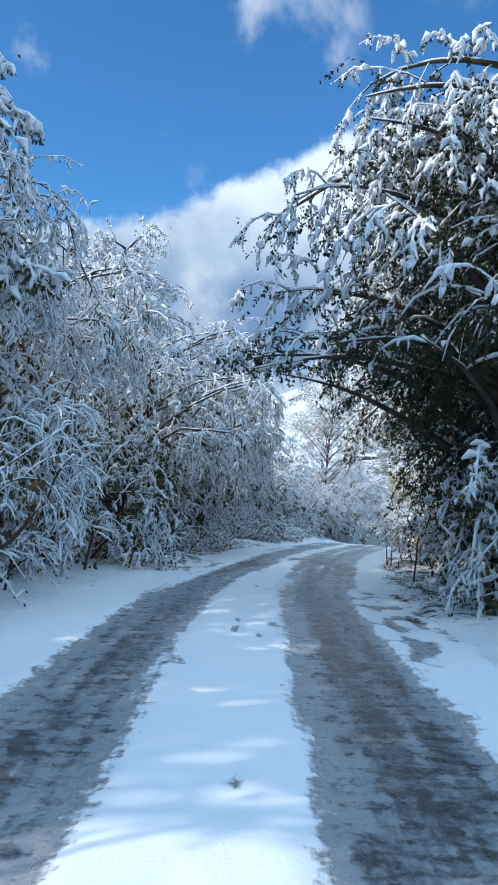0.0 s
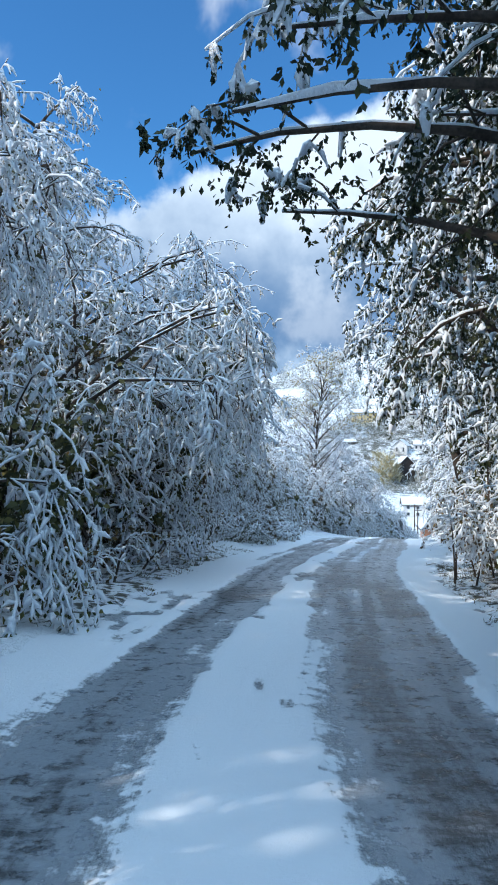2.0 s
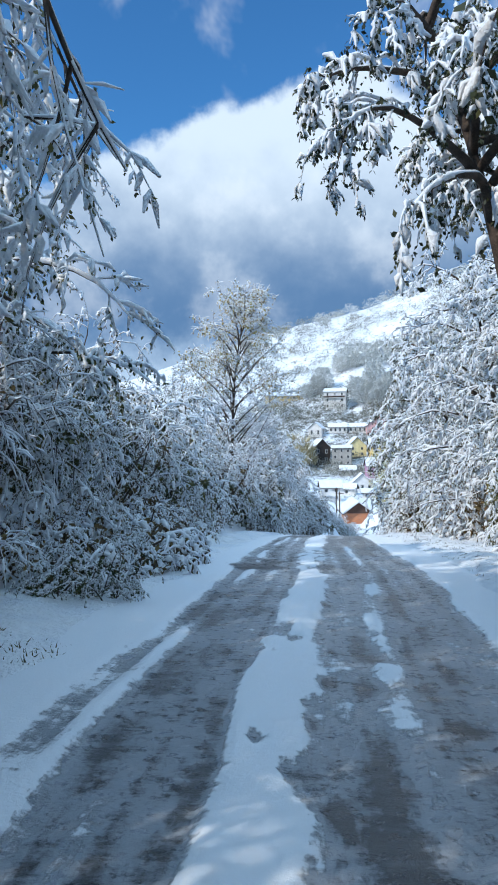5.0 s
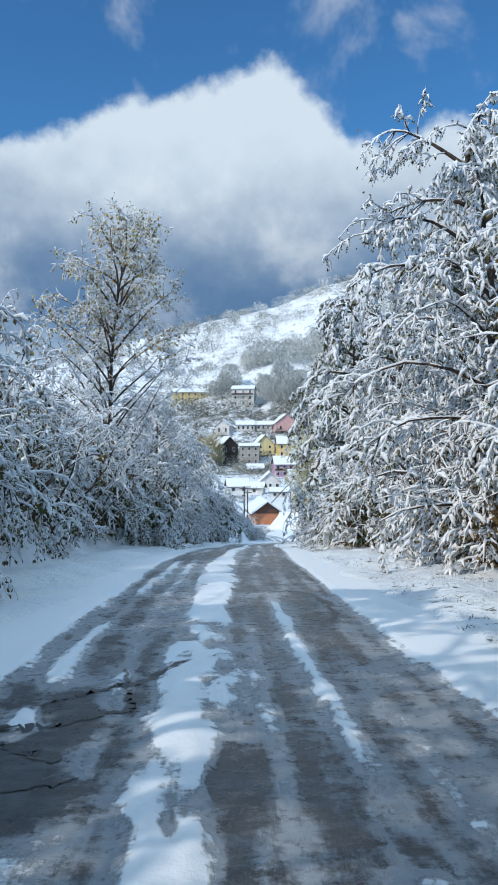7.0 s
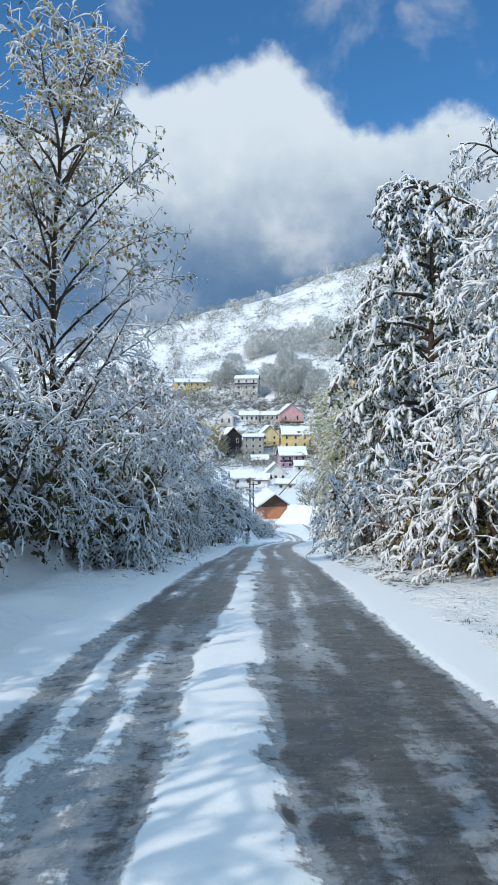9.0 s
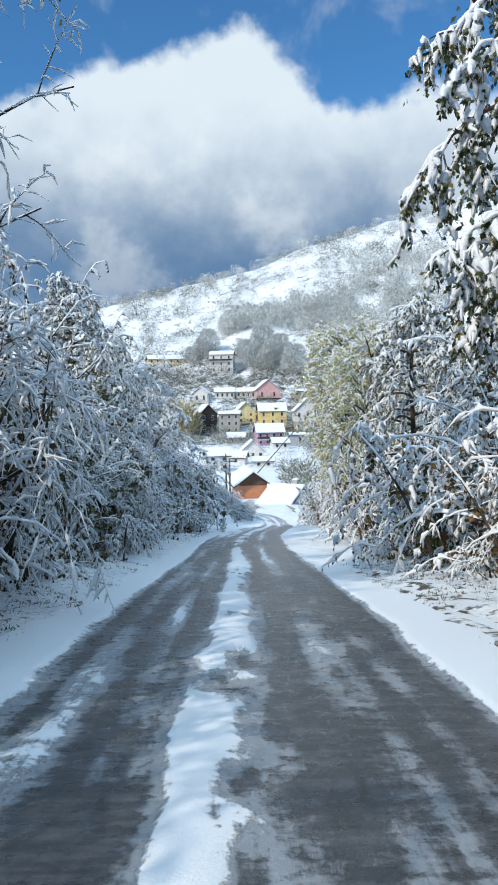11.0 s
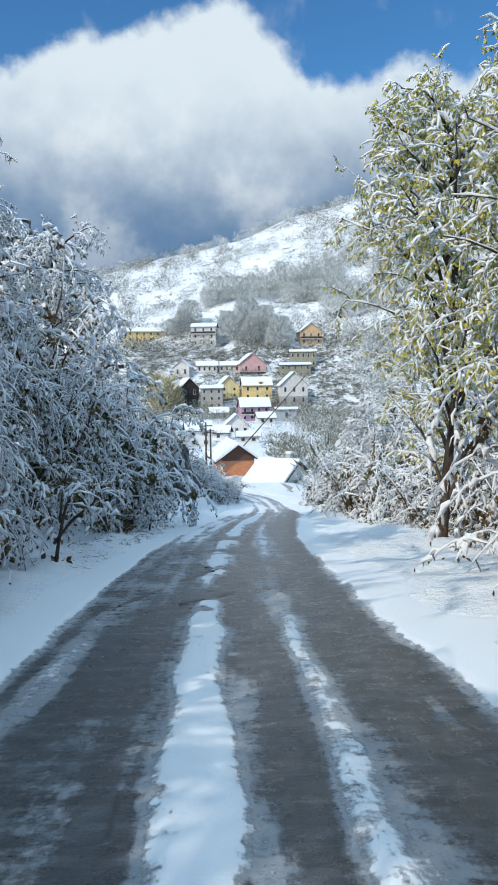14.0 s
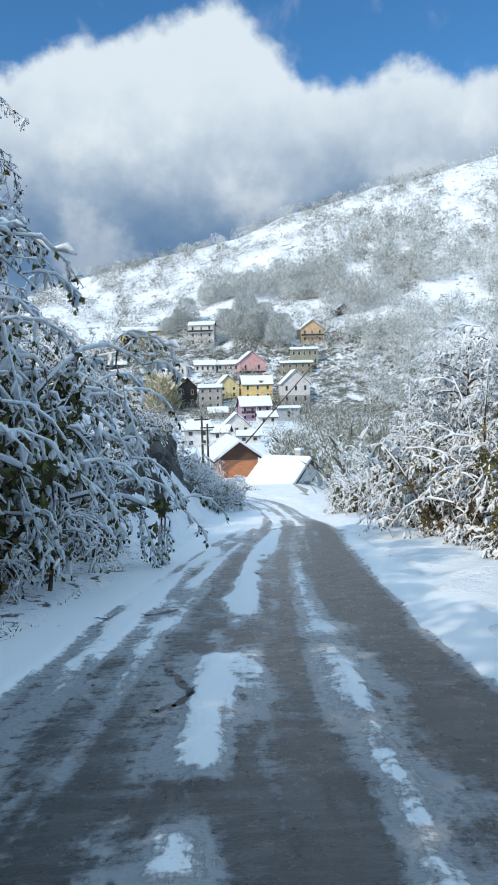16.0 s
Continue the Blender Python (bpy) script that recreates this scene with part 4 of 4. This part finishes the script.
def paint(name, col, rough=0.85):
    c2 = tuple(min(1, v * 1.12 + 0.01) for v in col)
    return mottled(name, tuple(v * 0.88 for v in col), c2, 0.7, rough, 0.2, 0.3, 0.02, 5.0)


WALLS = {"yellow": paint("yellow_render", (0.82, 0.62, 0.28)), "pale": paint("pale_yellow_render", (0.82, 0.72, 0.40)), "white": paint("white_render", (0.74, 0.73, 0.70)),
         "pink": paint("pink_render", (0.78, 0.46, 0.44)), "violet": paint("violet_render", (0.50, 0.30, 0.42)), "grey": paint("bare_concrete", (0.42, 0.41, 0.38)),
         "wood": paint("dark_timber", (0.055, 0.045, 0.04)), "orange": paint("orange_render", (0.76, 0.52, 0.32)), "blue": paint("grey_blue_render", (0.36, 0.39, 0.42)),
         "moss": paint("mossy_concrete", (0.34, 0.32, 0.24))}
EAVE = paint("dark_eaves", (0.06, 0.045, 0.038))
# brown of the shading at the gable's top, painted on a panel
GABLE_SHADE = paint("gable_shading", (0.13, 0.075, 0.055))


def glass():
    m, n, p = material("window_glass", 0.08, 0.6)
    pos = n.add("ShaderNodeNewGeometry").outputs["Position"]
    n.put(p.inputs["Base Color"], n.mix(n.noise(pos, 1.5), (0.02, 0.025, 0.03), (0.06, 0.07, 0.08)))
    return m


GLASS = glass()


def bricks():
    m, n, p = material("orange_hollow_brick", 0.85, 0.2)
    co = n.add("ShaderNodeTexCoord").outputs["Object"]
    mp = n.add("ShaderNodeMapping")
    mp.inputs["Rotation"].default_value = (radians(90), 0, 0)
    n.put(mp.inputs[0], co)
    br = n.add("ShaderNodeTexBrick")
    n.put(br.inputs["Vector"], mp.outputs[0])
    br.inputs["Color1"].default_value = (0.66, 0.27, 0.13, 1)
    br.inputs["Color2"].default_value = (0.56, 0.21, 0.10, 1)
    br.inputs["Mortar"].default_value = (0.40, 0.30, 0.24, 1)
    br.inputs["Scale"].default_value = 1.0
    br.inputs["Mortar Size"].default_value = 0.012
    br.inputs["Brick Width"].default_value = 0.40
    br.inputs["Row Height"].default_value = 0.21
    n.put(p.inputs["Base Color"], br.outputs[0])
    bump(n, p, br.outputs["Fac"], 0.4, 0.01)
    return m


BRICK = bricks()


def pitched(w, d, h, rh, over, thick, gable):
    """Two roof slabs; the ridge runs along y for a gable front, along x otherwise."""
    bm = bmesh.new()
    span, run = (w, d) if gable else (d, w)
    k = rh / (span / 2)
    prof = [(-span / 2 - over, h - over * k), (0, h + rh), (span / 2 + over, h - over * k)]
    ring = [(a, z) for a, z in prof] + [(a, z + thick) for a, z in reversed(prof)]
    a0, a1 = -over, run + over
    ends = []
    for q in (a0, a1):
        ends.append([bm.verts.new((a, q, z) if gable else (q - run / 2, a + span / 2, z)) for a, z in ring])
    m = len(ring)
    for i in range(m):
        bm.faces.new((ends[0][i], ends[0][(i + 1) % m], ends[1][(i + 1) % m], ends[1][i]))
    for e in ends:
        bm.faces.new((e[0], e[1], e[4], e[5]))
        bm.faces.new((e[1], e[2], e[3], e[4]))
    bmesh.ops.recalc_face_normals(bm, faces=bm.faces)
    return bm


def house(s, lat, w, d, h, rh, gable, wall, label, rot=0.0, rows=2, cols=3, over=0.6, balcony=False, dormer=False, sink=1.0, chimney=False, base=None, wall_mat=None, gable_shade=0.0):
    root = new("house")
    x, y = xy(s, lat)
    root.matrix_basis = pose(float(x), float(y), float(land(s, lat)), 0, 0, -16.5 + rot)
    tagged(root, label, "house", "village houses")
    wm = wall_mat or WALLS[wall]
    bm = bmesh.new()
    box(bm, -w / 2, w / 2, 0, d, -sink - 2, h)
    if gable:
        v = [bm.verts.new(c) for c in ((-w / 2, 0, h), (w / 2, 0, h), (0, 0, h + rh), (-w / 2, d, h), (w / 2, d, h), (0, d, h + rh))]
        bm.faces.new((v[0], v[1], v[2]))
        bm.faces.new((v[5], v[4], v[3]))
    else:
        v = [bm.verts.new(c) for c in ((-w / 2, 0, h), (-w / 2, d, h), (-w / 2, d / 2, h + rh), (w / 2, 0, h), (w / 2, d, h), (w / 2, d / 2, h + rh))]
        bm.faces.new((v[2], v[1], v[0]))
        bm.faces.new((v[3], v[4], v[5]))
    part("wall", bm, wm, root)
    # thin dark panel that stands in for the gable's shading
    if gable_shade:
        gb = bmesh.new()
        prism = [[gb.verts.new(c) for c in ((-w / 2, yy, h - gable_shade), (w / 2, yy, h - gable_shade), (w / 2, yy, h), (0, yy, h + rh), (-w / 2, yy, h))] for yy in (-0.12, 0.0)]
        gb.faces.new(prism[0])
        for i in range(5):
            gb.faces.new((prism[0][i], prism[1][i], prism[1][i - 1], prism[0][i - 1]))
        bmesh.ops.recalc_face_normals(gb, faces=gb.faces)
        part("gable_shading", gb, GABLE_SHADE, root, "dark brown panel standing in for the shading in the gable")
    rf = part("roof", pitched(w, d, h + 0.02, rh, over, 0.14, gable), EAVE, root, "dark eaves under the snow")
    part("roof_snow", pitched(w, d, h + 0.17, rh, over - 0.08, 0.30, gable), SNOW, rf, "thick white snow on the roof")
    if base:
        part("ground_storey", solid((-w / 2 - 0.06, w / 2 + 0.06, -0.06, d, -sink - 2, h * 0.45)), WALLS[base], root)
    st = h / rows
    for r in range(rows):
        for c in range(cols):
            cx = -w / 2 + w * (c + 0.5) / cols
            z0 = r * st + st * 0.34
            fr = part("window", solid((cx - 0.55, cx + 0.55, -0.12, 0.05, z0 - 0.1, z0 + st * 0.45 + 0.1)), WALLS["white"], root)
            part("pane", solid((cx - 0.45, cx + 0.45, -0.14, -0.05, z0, z0 + st * 0.45)), GLASS, fr, "dark glass")
    for r in range(rows):
        z0 = r * st + st * 0.34
        fr = part("window", solid((w / 2 - 0.05, w / 2 + 0.1, d * 0.4, d * 0.4 + 1.1, z0, z0 + st * 0.45)), WALLS["white"], root)
        part("pane", solid((w / 2 + 0.02, w / 2 + 0.12, d * 0.4 + 0.1, d * 0.4 + 1.0, z0 + 0.1, z0 + st * 0.45 - 0.1)), GLASS, fr, "dark glass")
    if balcony:
        bz = st * (rows - 1)
        bal = part("balcony", solid((-w / 2, w / 2, -1.3, 0, bz - 0.15, bz)), WALLS["white"], root)
        part("railing", solid((-w / 2, w / 2, -1.3, -1.22, bz, bz + 0.95)), EAVE, bal)
        for q in (-w / 2 + 0.1, 0, w / 2 - 0.1):
            part("post", solid((q - 0.08, q + 0.08, -1.28, -1.12, -sink, bz + st)), WALLS["white"], bal)
    if dormer:
        dm = part("dormer", solid((0.6, 2.6, 0.3, 2.6, h, h + 1.5)), WALLS["yellow"], root)
        part("dormer_roof", solid((0.4, 2.8, 0.1, 2.8, h + 1.5, h + 1.75)), SNOW, dm)
        part("pane", solid((1.1, 2.1, 0.22, 0.32, h + 0.3, h + 1.3)), GLASS, dm)
    if chimney:
        ch = part("chimney", solid((w * 0.2, w * 0.2 + 0.6, d * 0.5, d * 0.5 + 0.6, h, h + rh + 1.0)), WALLS["grey"], root)
        part("chimney_snow", solid((w * 0.2 - 0.05, w * 0.2 + 0.65, d * 0.5 - 0.05, d * 0.5 + 0.65, h + rh + 1.0, h + rh + 1.2)), SNOW, ch)
    return root


house(470, -43.6, 23, 9, 6.0, 2.2, False, "yellow", "long yellow house with a snowy roof high on the hillside", 14, 2, 6)
house(453, -11.9, 13, 10, 10.5, 2.0, False, "white", "tall white house with balconies and a snowy roof", -4, 3, 3, balcony=True)
house(415, -21.8, 7.5, 7, 5.0, 3.2, True, "white", "small white gabled house under snow", -10, 1, 2)
house(421, -9.5, 10, 7, 3.6, 2.0, False, "white", "low white outbuilding with a snowy roof", 4, 1, 4)
house(422, 1.5, 10, 7, 3.4, 1.8, False, "white", "low white outbuilding with a snowy roof", -2, 1, 4)
house(419, 12.9, 13, 11, 5.0, 5.2, True, "pink", "pink gabled house with a snowy roof", 12, 1, 2, balcony=True)
house(414, 33.5, 15, 8, 6.0, 1.0, False, "moss", "grey terraced concrete building below the orange house", 0, 2, 5)
house(424, 38.5, 13, 7, 8.0, 1.0, False, "moss", "weathered concrete building stepped into the hill", 0, 2, 5)
house(450, 45.7, 12, 10, 7.2, 4.6, True, "orange", "orange gabled house above the village", 8, 2, 3, balcony=True)
house(476, 66.3, 9, 9, 3.0, 3.4, True, "wood", "dark timber hut with a snowy gable roof", 20, 1, 1)
house(380, -16.2, 8.5, 9, 8.6, 4.2, True, "wood", "dark timber house with a steep snowy roof", 22, 2, 2)
house(378, -6.6, 9.5, 8, 9.0, 1.2, False, "grey", "unfinished grey concrete house with snow on its roof", 0, 3, 3)
house(392, 1.2, 9.5, 9, 5.5, 4.6, True, "pale", "pale yellow gabled house with a snowy roof", 14, 2, 2)
house(387, 13.8, 13, 10, 7.0, 3.4, False, "yellow", "bright yellow house with a dormer in its snowy roof", 6, 2, 3, dormer=True)
house(331, 10.6, 10.8, 9, 5.4, 3.0, False, "violet", "violet house with a long dark balcony and snowy roof", 8, 2, 4, balcony=True)
house(380, 29.7, 12, 10, 9.0, 5.6, True, "white", "white gabled house above a grey ground storey", 6, 2, 3, base="grey")
house(326, 21.7, 7.5, 7, 4.4, 0.5, False, "blue", "small grey-blue house with a flat roof", 0, 1, 1)
house(238, -6.8, 6.0, 6, 4.2, 1.7, False, "white", "whitewashed house beside the utility poles", 10, 2, 2)
house(279, 2.8, 7.5, 7, 2.4, 3.4, True, "white", "white gabled cottage half sunk in snow", 6, 1, 3)
house(249, 5.4, 5.5, 5, 1.8, 0.9, False, "white", "low snow-covered shed with a dark window band", 0, 1, 2)
house(314, 13.8, 6, 6, 2.4, 1.6, False, "white", "low annex under a snowy roof", 10, 1, 2)
house(430, -53.3, 10, 7, 2.2, 1.4, False, "wood", "low dark barn with a snowy roof", 12, 1, 2)
house(262, -2.5, 5.5, 5, 2.2, 1.4, False, "white", "low white shed under snow", -8, 1, 1)
house(345, -3.0, 7.0, 6, 2.5, 1.8, False, "grey", "small grey shed under snow", 8, 1, 2)
house(158, 1.3, 4.4, 9, 2.5, 1.6, True, "orange", "raw orange brick house with wide dark eaves at the road's foot", 10, 1, 0, over=0.9, sink=2, wall_mat=BRICK, gable_shade=0.35)
house(143, 3.7, 4.4, 8, -0.3, 2.3, False, "white", "low white house whose deep snowy roof faces the road", -32, 1, 0, chimney=True, sink=2)

# ---- utility poles and a leaning trunk ----


def utility_pole(s, lat, h):
    root = new("utility_pole")
    x, y = xy(s, lat)
    root.matrix_basis = pose(float(x), float(y), float(land(s, lat)), 0, 0, -10)
    P = np.array([[[0, 0, -0.3], [0, 0, h * 0.5], [0, 0, h]]], float)
    part("post", mesh_from("post", *tubes(P, np.array([[0.14, 0.12, 0.10]]), 8)), BARK, root)
    part("crossarm", solid((-0.8, 0.8, -0.06, 0.06, h - 0.5, h - 0.36)), BARK, root)
    for q in (-0.7, 0.0, 0.7):
        part("insulator", solid((q - 0.05, q + 0.05, -0.05, 0.05, h - 0.36, h - 0.18)), WALLS["white"], root)
    return tagged(root, "dark wooden utility pole beside the brick house", "utility pole", "utility poles")


utility_pole(150, -2.6, 7.2)
utility_pole(156, -2.2, 6.4)
x0, y0 = xy(172, -1.1)
x1, y1 = xy(172, 11.8)
q = np.linspace(0, 1, 8)[:, None]
run = np.array([[float(x0), float(y0), float(land(172, -1.1)) - 0.2]]) * (1 - q) + np.array([[float(x1), float(y1), -4.3]]) * q
tagged(part("bare_trunk", mesh_from("bare_trunk", *tubes(run[None], np.linspace(0.10, 0.06, 8)[None], 6)), BARK), "long bare leaning trunk behind the snowy roof", "tree trunk")


# ---- far woods: frosted trees and scrub on the hill across ----
def far_woods(name, spots, height, blades, label, mat, seed, wide=0.45, blade=1.0):
    rng = np.random.default_rng(seed)
    s, lat = spots[:, 0], spots[:, 1]
    x, y = xy(s, lat)
    z = land(s, lat)
    n = len(s)
    hh = height * rng.uniform(0.6, 1.3, n)
    idx = np.repeat(np.arange(n), blades)
    m = len(idx)
    H = hh[idx][:, None]
    a = rng.uniform(0, 2 * np.pi, m)
    r = np.sqrt(rng.random(m))
    t = rng.random(m)
    dome = np.sqrt(np.clip(1 - (t * 0.9) ** 2, 0.05, 1))
    c = np.stack([np.cos(a) * r * dome * wide, np.sin(a) * r * dome * wide, 0.12 + t * 0.8], 1) * H
    base = np.stack([x[idx], y[idx], z[idx]], 1) + c
    d = unit(np.stack([np.cos(a) * r, np.sin(a) * r, np.full(m, 0.7)], 1) + rng.normal(0, 0.35, (m, 3)))
    w = unit(np.cross(d, rng.normal(0, 1, (m, 3))))
    ln = H * blade * rng.uniform(0.10, 0.26, m)[:, None]
    wd = ln * rng.uniform(0.06, 0.16, m)[:, None]
    v = np.stack([base - w * wd, base + w * wd, base + d * ln], 1).reshape(-1, 3)
    me = mesh_from(name, v, np.arange(m * 3).reshape(-1, 3), False)
    me.materials.append(mat)
    return tagged(new(name, me), label, "trees", kind="stuff")


rng = np.random.default_rng(77)


def scatter(n, s0, s1, l0, l1, cell, thresh, k=0):
    s, l = rng.uniform(s0, s1, n), rng.uniform(l0, l1, n)
    keep = LAT[k].at(s / cell, l / cell) > thresh
    return np.stack([s[keep], l[keep]], 1)


far_woods("far_wood", np.concatenate([scatter(420, 360, 455, 62, 190, 30, -0.3, 4), scatter(420, 500, 545, -14, 75, 30, -0.5), scatter(60, 470, 500, 55, 90, 30, -0.5), scatter(700, 455, 590, 75, 240, 40, -0.2, 4)]), 11, 150, "dense grey frosted wood on the hillside", FROST, 5, 0.28, 0.7)
far_woods("frosted_trees", np.array([[458, 4], [462, 9], [455, 13], [468, 1], [470, 12], [460, 17], [466, 22], [474, -24], [478, -20], [470, -30], [455, 26], [448, 29]]), 15, 3200, "round frosted trees above the village", FROST, 6, 0.45, 0.45)
far_woods("hill_scrub", np.concatenate([scatter(9500, 440, 650, -140, 260, 13, 0.06), scatter(1300, 445, 620, 70, 260, 40, -0.2, 1), scatter(900, 440, 480, -70, 60, 12, -0.1, 3)]), 5.6, 34, "snowy scrub scattered over the far hillside", SCRUB, 7, 0.6)
far_woods("ridge_bushes", scatter(260, 618, 650, -140, 260, 20, -0.2, 2), 7.0, 90, "round frosted bushes along the hill's crest", FROST, 12, 0.5)
far_woods("village_bushes", np.concatenate([scatter(3600, 335, 445, -70, 85, 9, -0.12, 1), scatter(90, 430, 450, -40, 60, 12, -0.2, 2), scatter(110, 225, 330, -30, 50, 12, -0.1, 4)]), 3.6, 40, "brown and frosted bushes between the village houses", SCRUB, 8, 0.6)
far_woods("golden_tree", np.array([[374, -25], [378, -22], [370, -28], [382, -30]]), 13, 420, "bare golden willow at the village edge", GOLD, 9, 0.36)
far_woods("valley_scrub", np.concatenate([scatter(900, 225, 345, 22, 130, 16, -0.22, 2), scatter(420, 122, 215, 8, 45, 9, -0.3, 3), scatter(120, 128, 190, -40, -12, 9, -0.1, 1)]), 4.2, 80, "snowy scrub beyond the foot of the road", SCRUB, 10, 0.6)

# ---- rock face in the left bank ----


def rock_face(s, lat, w, h, seed):
    rng = np.random.default_rng(seed)
    nu, nv = 26, 16
    u, v = np.meshgrid(np.linspace(-1, 1, nu), np.linspace(0, 1, nv), indexing="ij")
    out = 0.55 * LAT[seed % 6].at(u * 2.6 + seed, v * 2.2) + 0.35 * LAT[(seed + 1) % 6].at(u * 6 + seed, v * 5) + 0.25 * (1 - u * u)
    pts = np.stack([out * 1.3 - v * h * 0.45 - 0.2, u * w / 2, v * h * (1 - 0.5 * u * u) - 0.2 + 0.2 * out], -1).reshape(-1, 3)
    ob = part("rock_outcrop", mesh_from("rock_outcrop", pts, grid_faces(nu, nv), False), ROCK)
    ob.matrix_basis = place(s, lat, 0.0, 0, 1.0)
    return tagged(ob, "dark wet rock face showing through the snowy bank", "rock", "rock faces")


for s, off, w, h, k in ((97.0, -4.3, 3.0, 1.3, 5), (100.5, -4.2, 3.6, 1.9, 8), (104.5, -4.2, 3.8, 2.4, 3), (108.5, -4.3, 3.8, 2.6, 4), (112.5, -4.6, 3.8, 2.6, 7)):
    rock_face(s, float(centre(s)) + off, w, h, k)


# ---- dead grass poking through the verge snow ----
def tufts(name, spots, seed):
    rng = np.random.default_rng(seed)
    n = 9
    s, lat = np.repeat(spots[:, 0], n) + rng.normal(0, 0.05, len(spots) * n), np.repeat(spots[:, 1], n) + rng.normal(0, 0.05, len(spots) * n)
    x, y = xy(s, lat)
    b = np.stack([x, y, land(s, lat) + cover(s, lat) - 0.02], 1)
    d = unit(rng.normal(0, 0.8, b.shape) + [0, 0, 0.45])
    w = unit(np.cross(d, rng.normal(0, 1, b.shape)))
    ln = rng.uniform(0.03, 0.09, len(b))[:, None]
    v = np.stack([b - w * 0.009, b + w * 0.009, b + d * ln], 1).reshape(-1, 3)
    me = mesh_from(name, v, np.arange(len(v)).reshape(-1, 3), False)
    me.materials.append(GRASS)
    return tagged(new(name, me), "dead grass blades poking through the snowy verge", "grass", kind="stuff")


tufts("verge_grass", np.concatenate([scatter(700, 15, 24, -3.4, -1.8, 0.5, 0.0), scatter(900, 9, 22, 1.7, 3.2, 0.6, 0.0, 1), scatter(1500, 50, 64, 1.6, 3.6, 0.5, 0.05, 2), scatter(900, 52, 64, -3.2, -1.9, 0.6, 0.05, 3), scatter(700, 76, 92, -3.4, -1.8, 0.6, 0.05, 4),
                                     scatter(900, 26, 46, 2.2, 5.5, 0.7, 0.15, 5)]), 3)
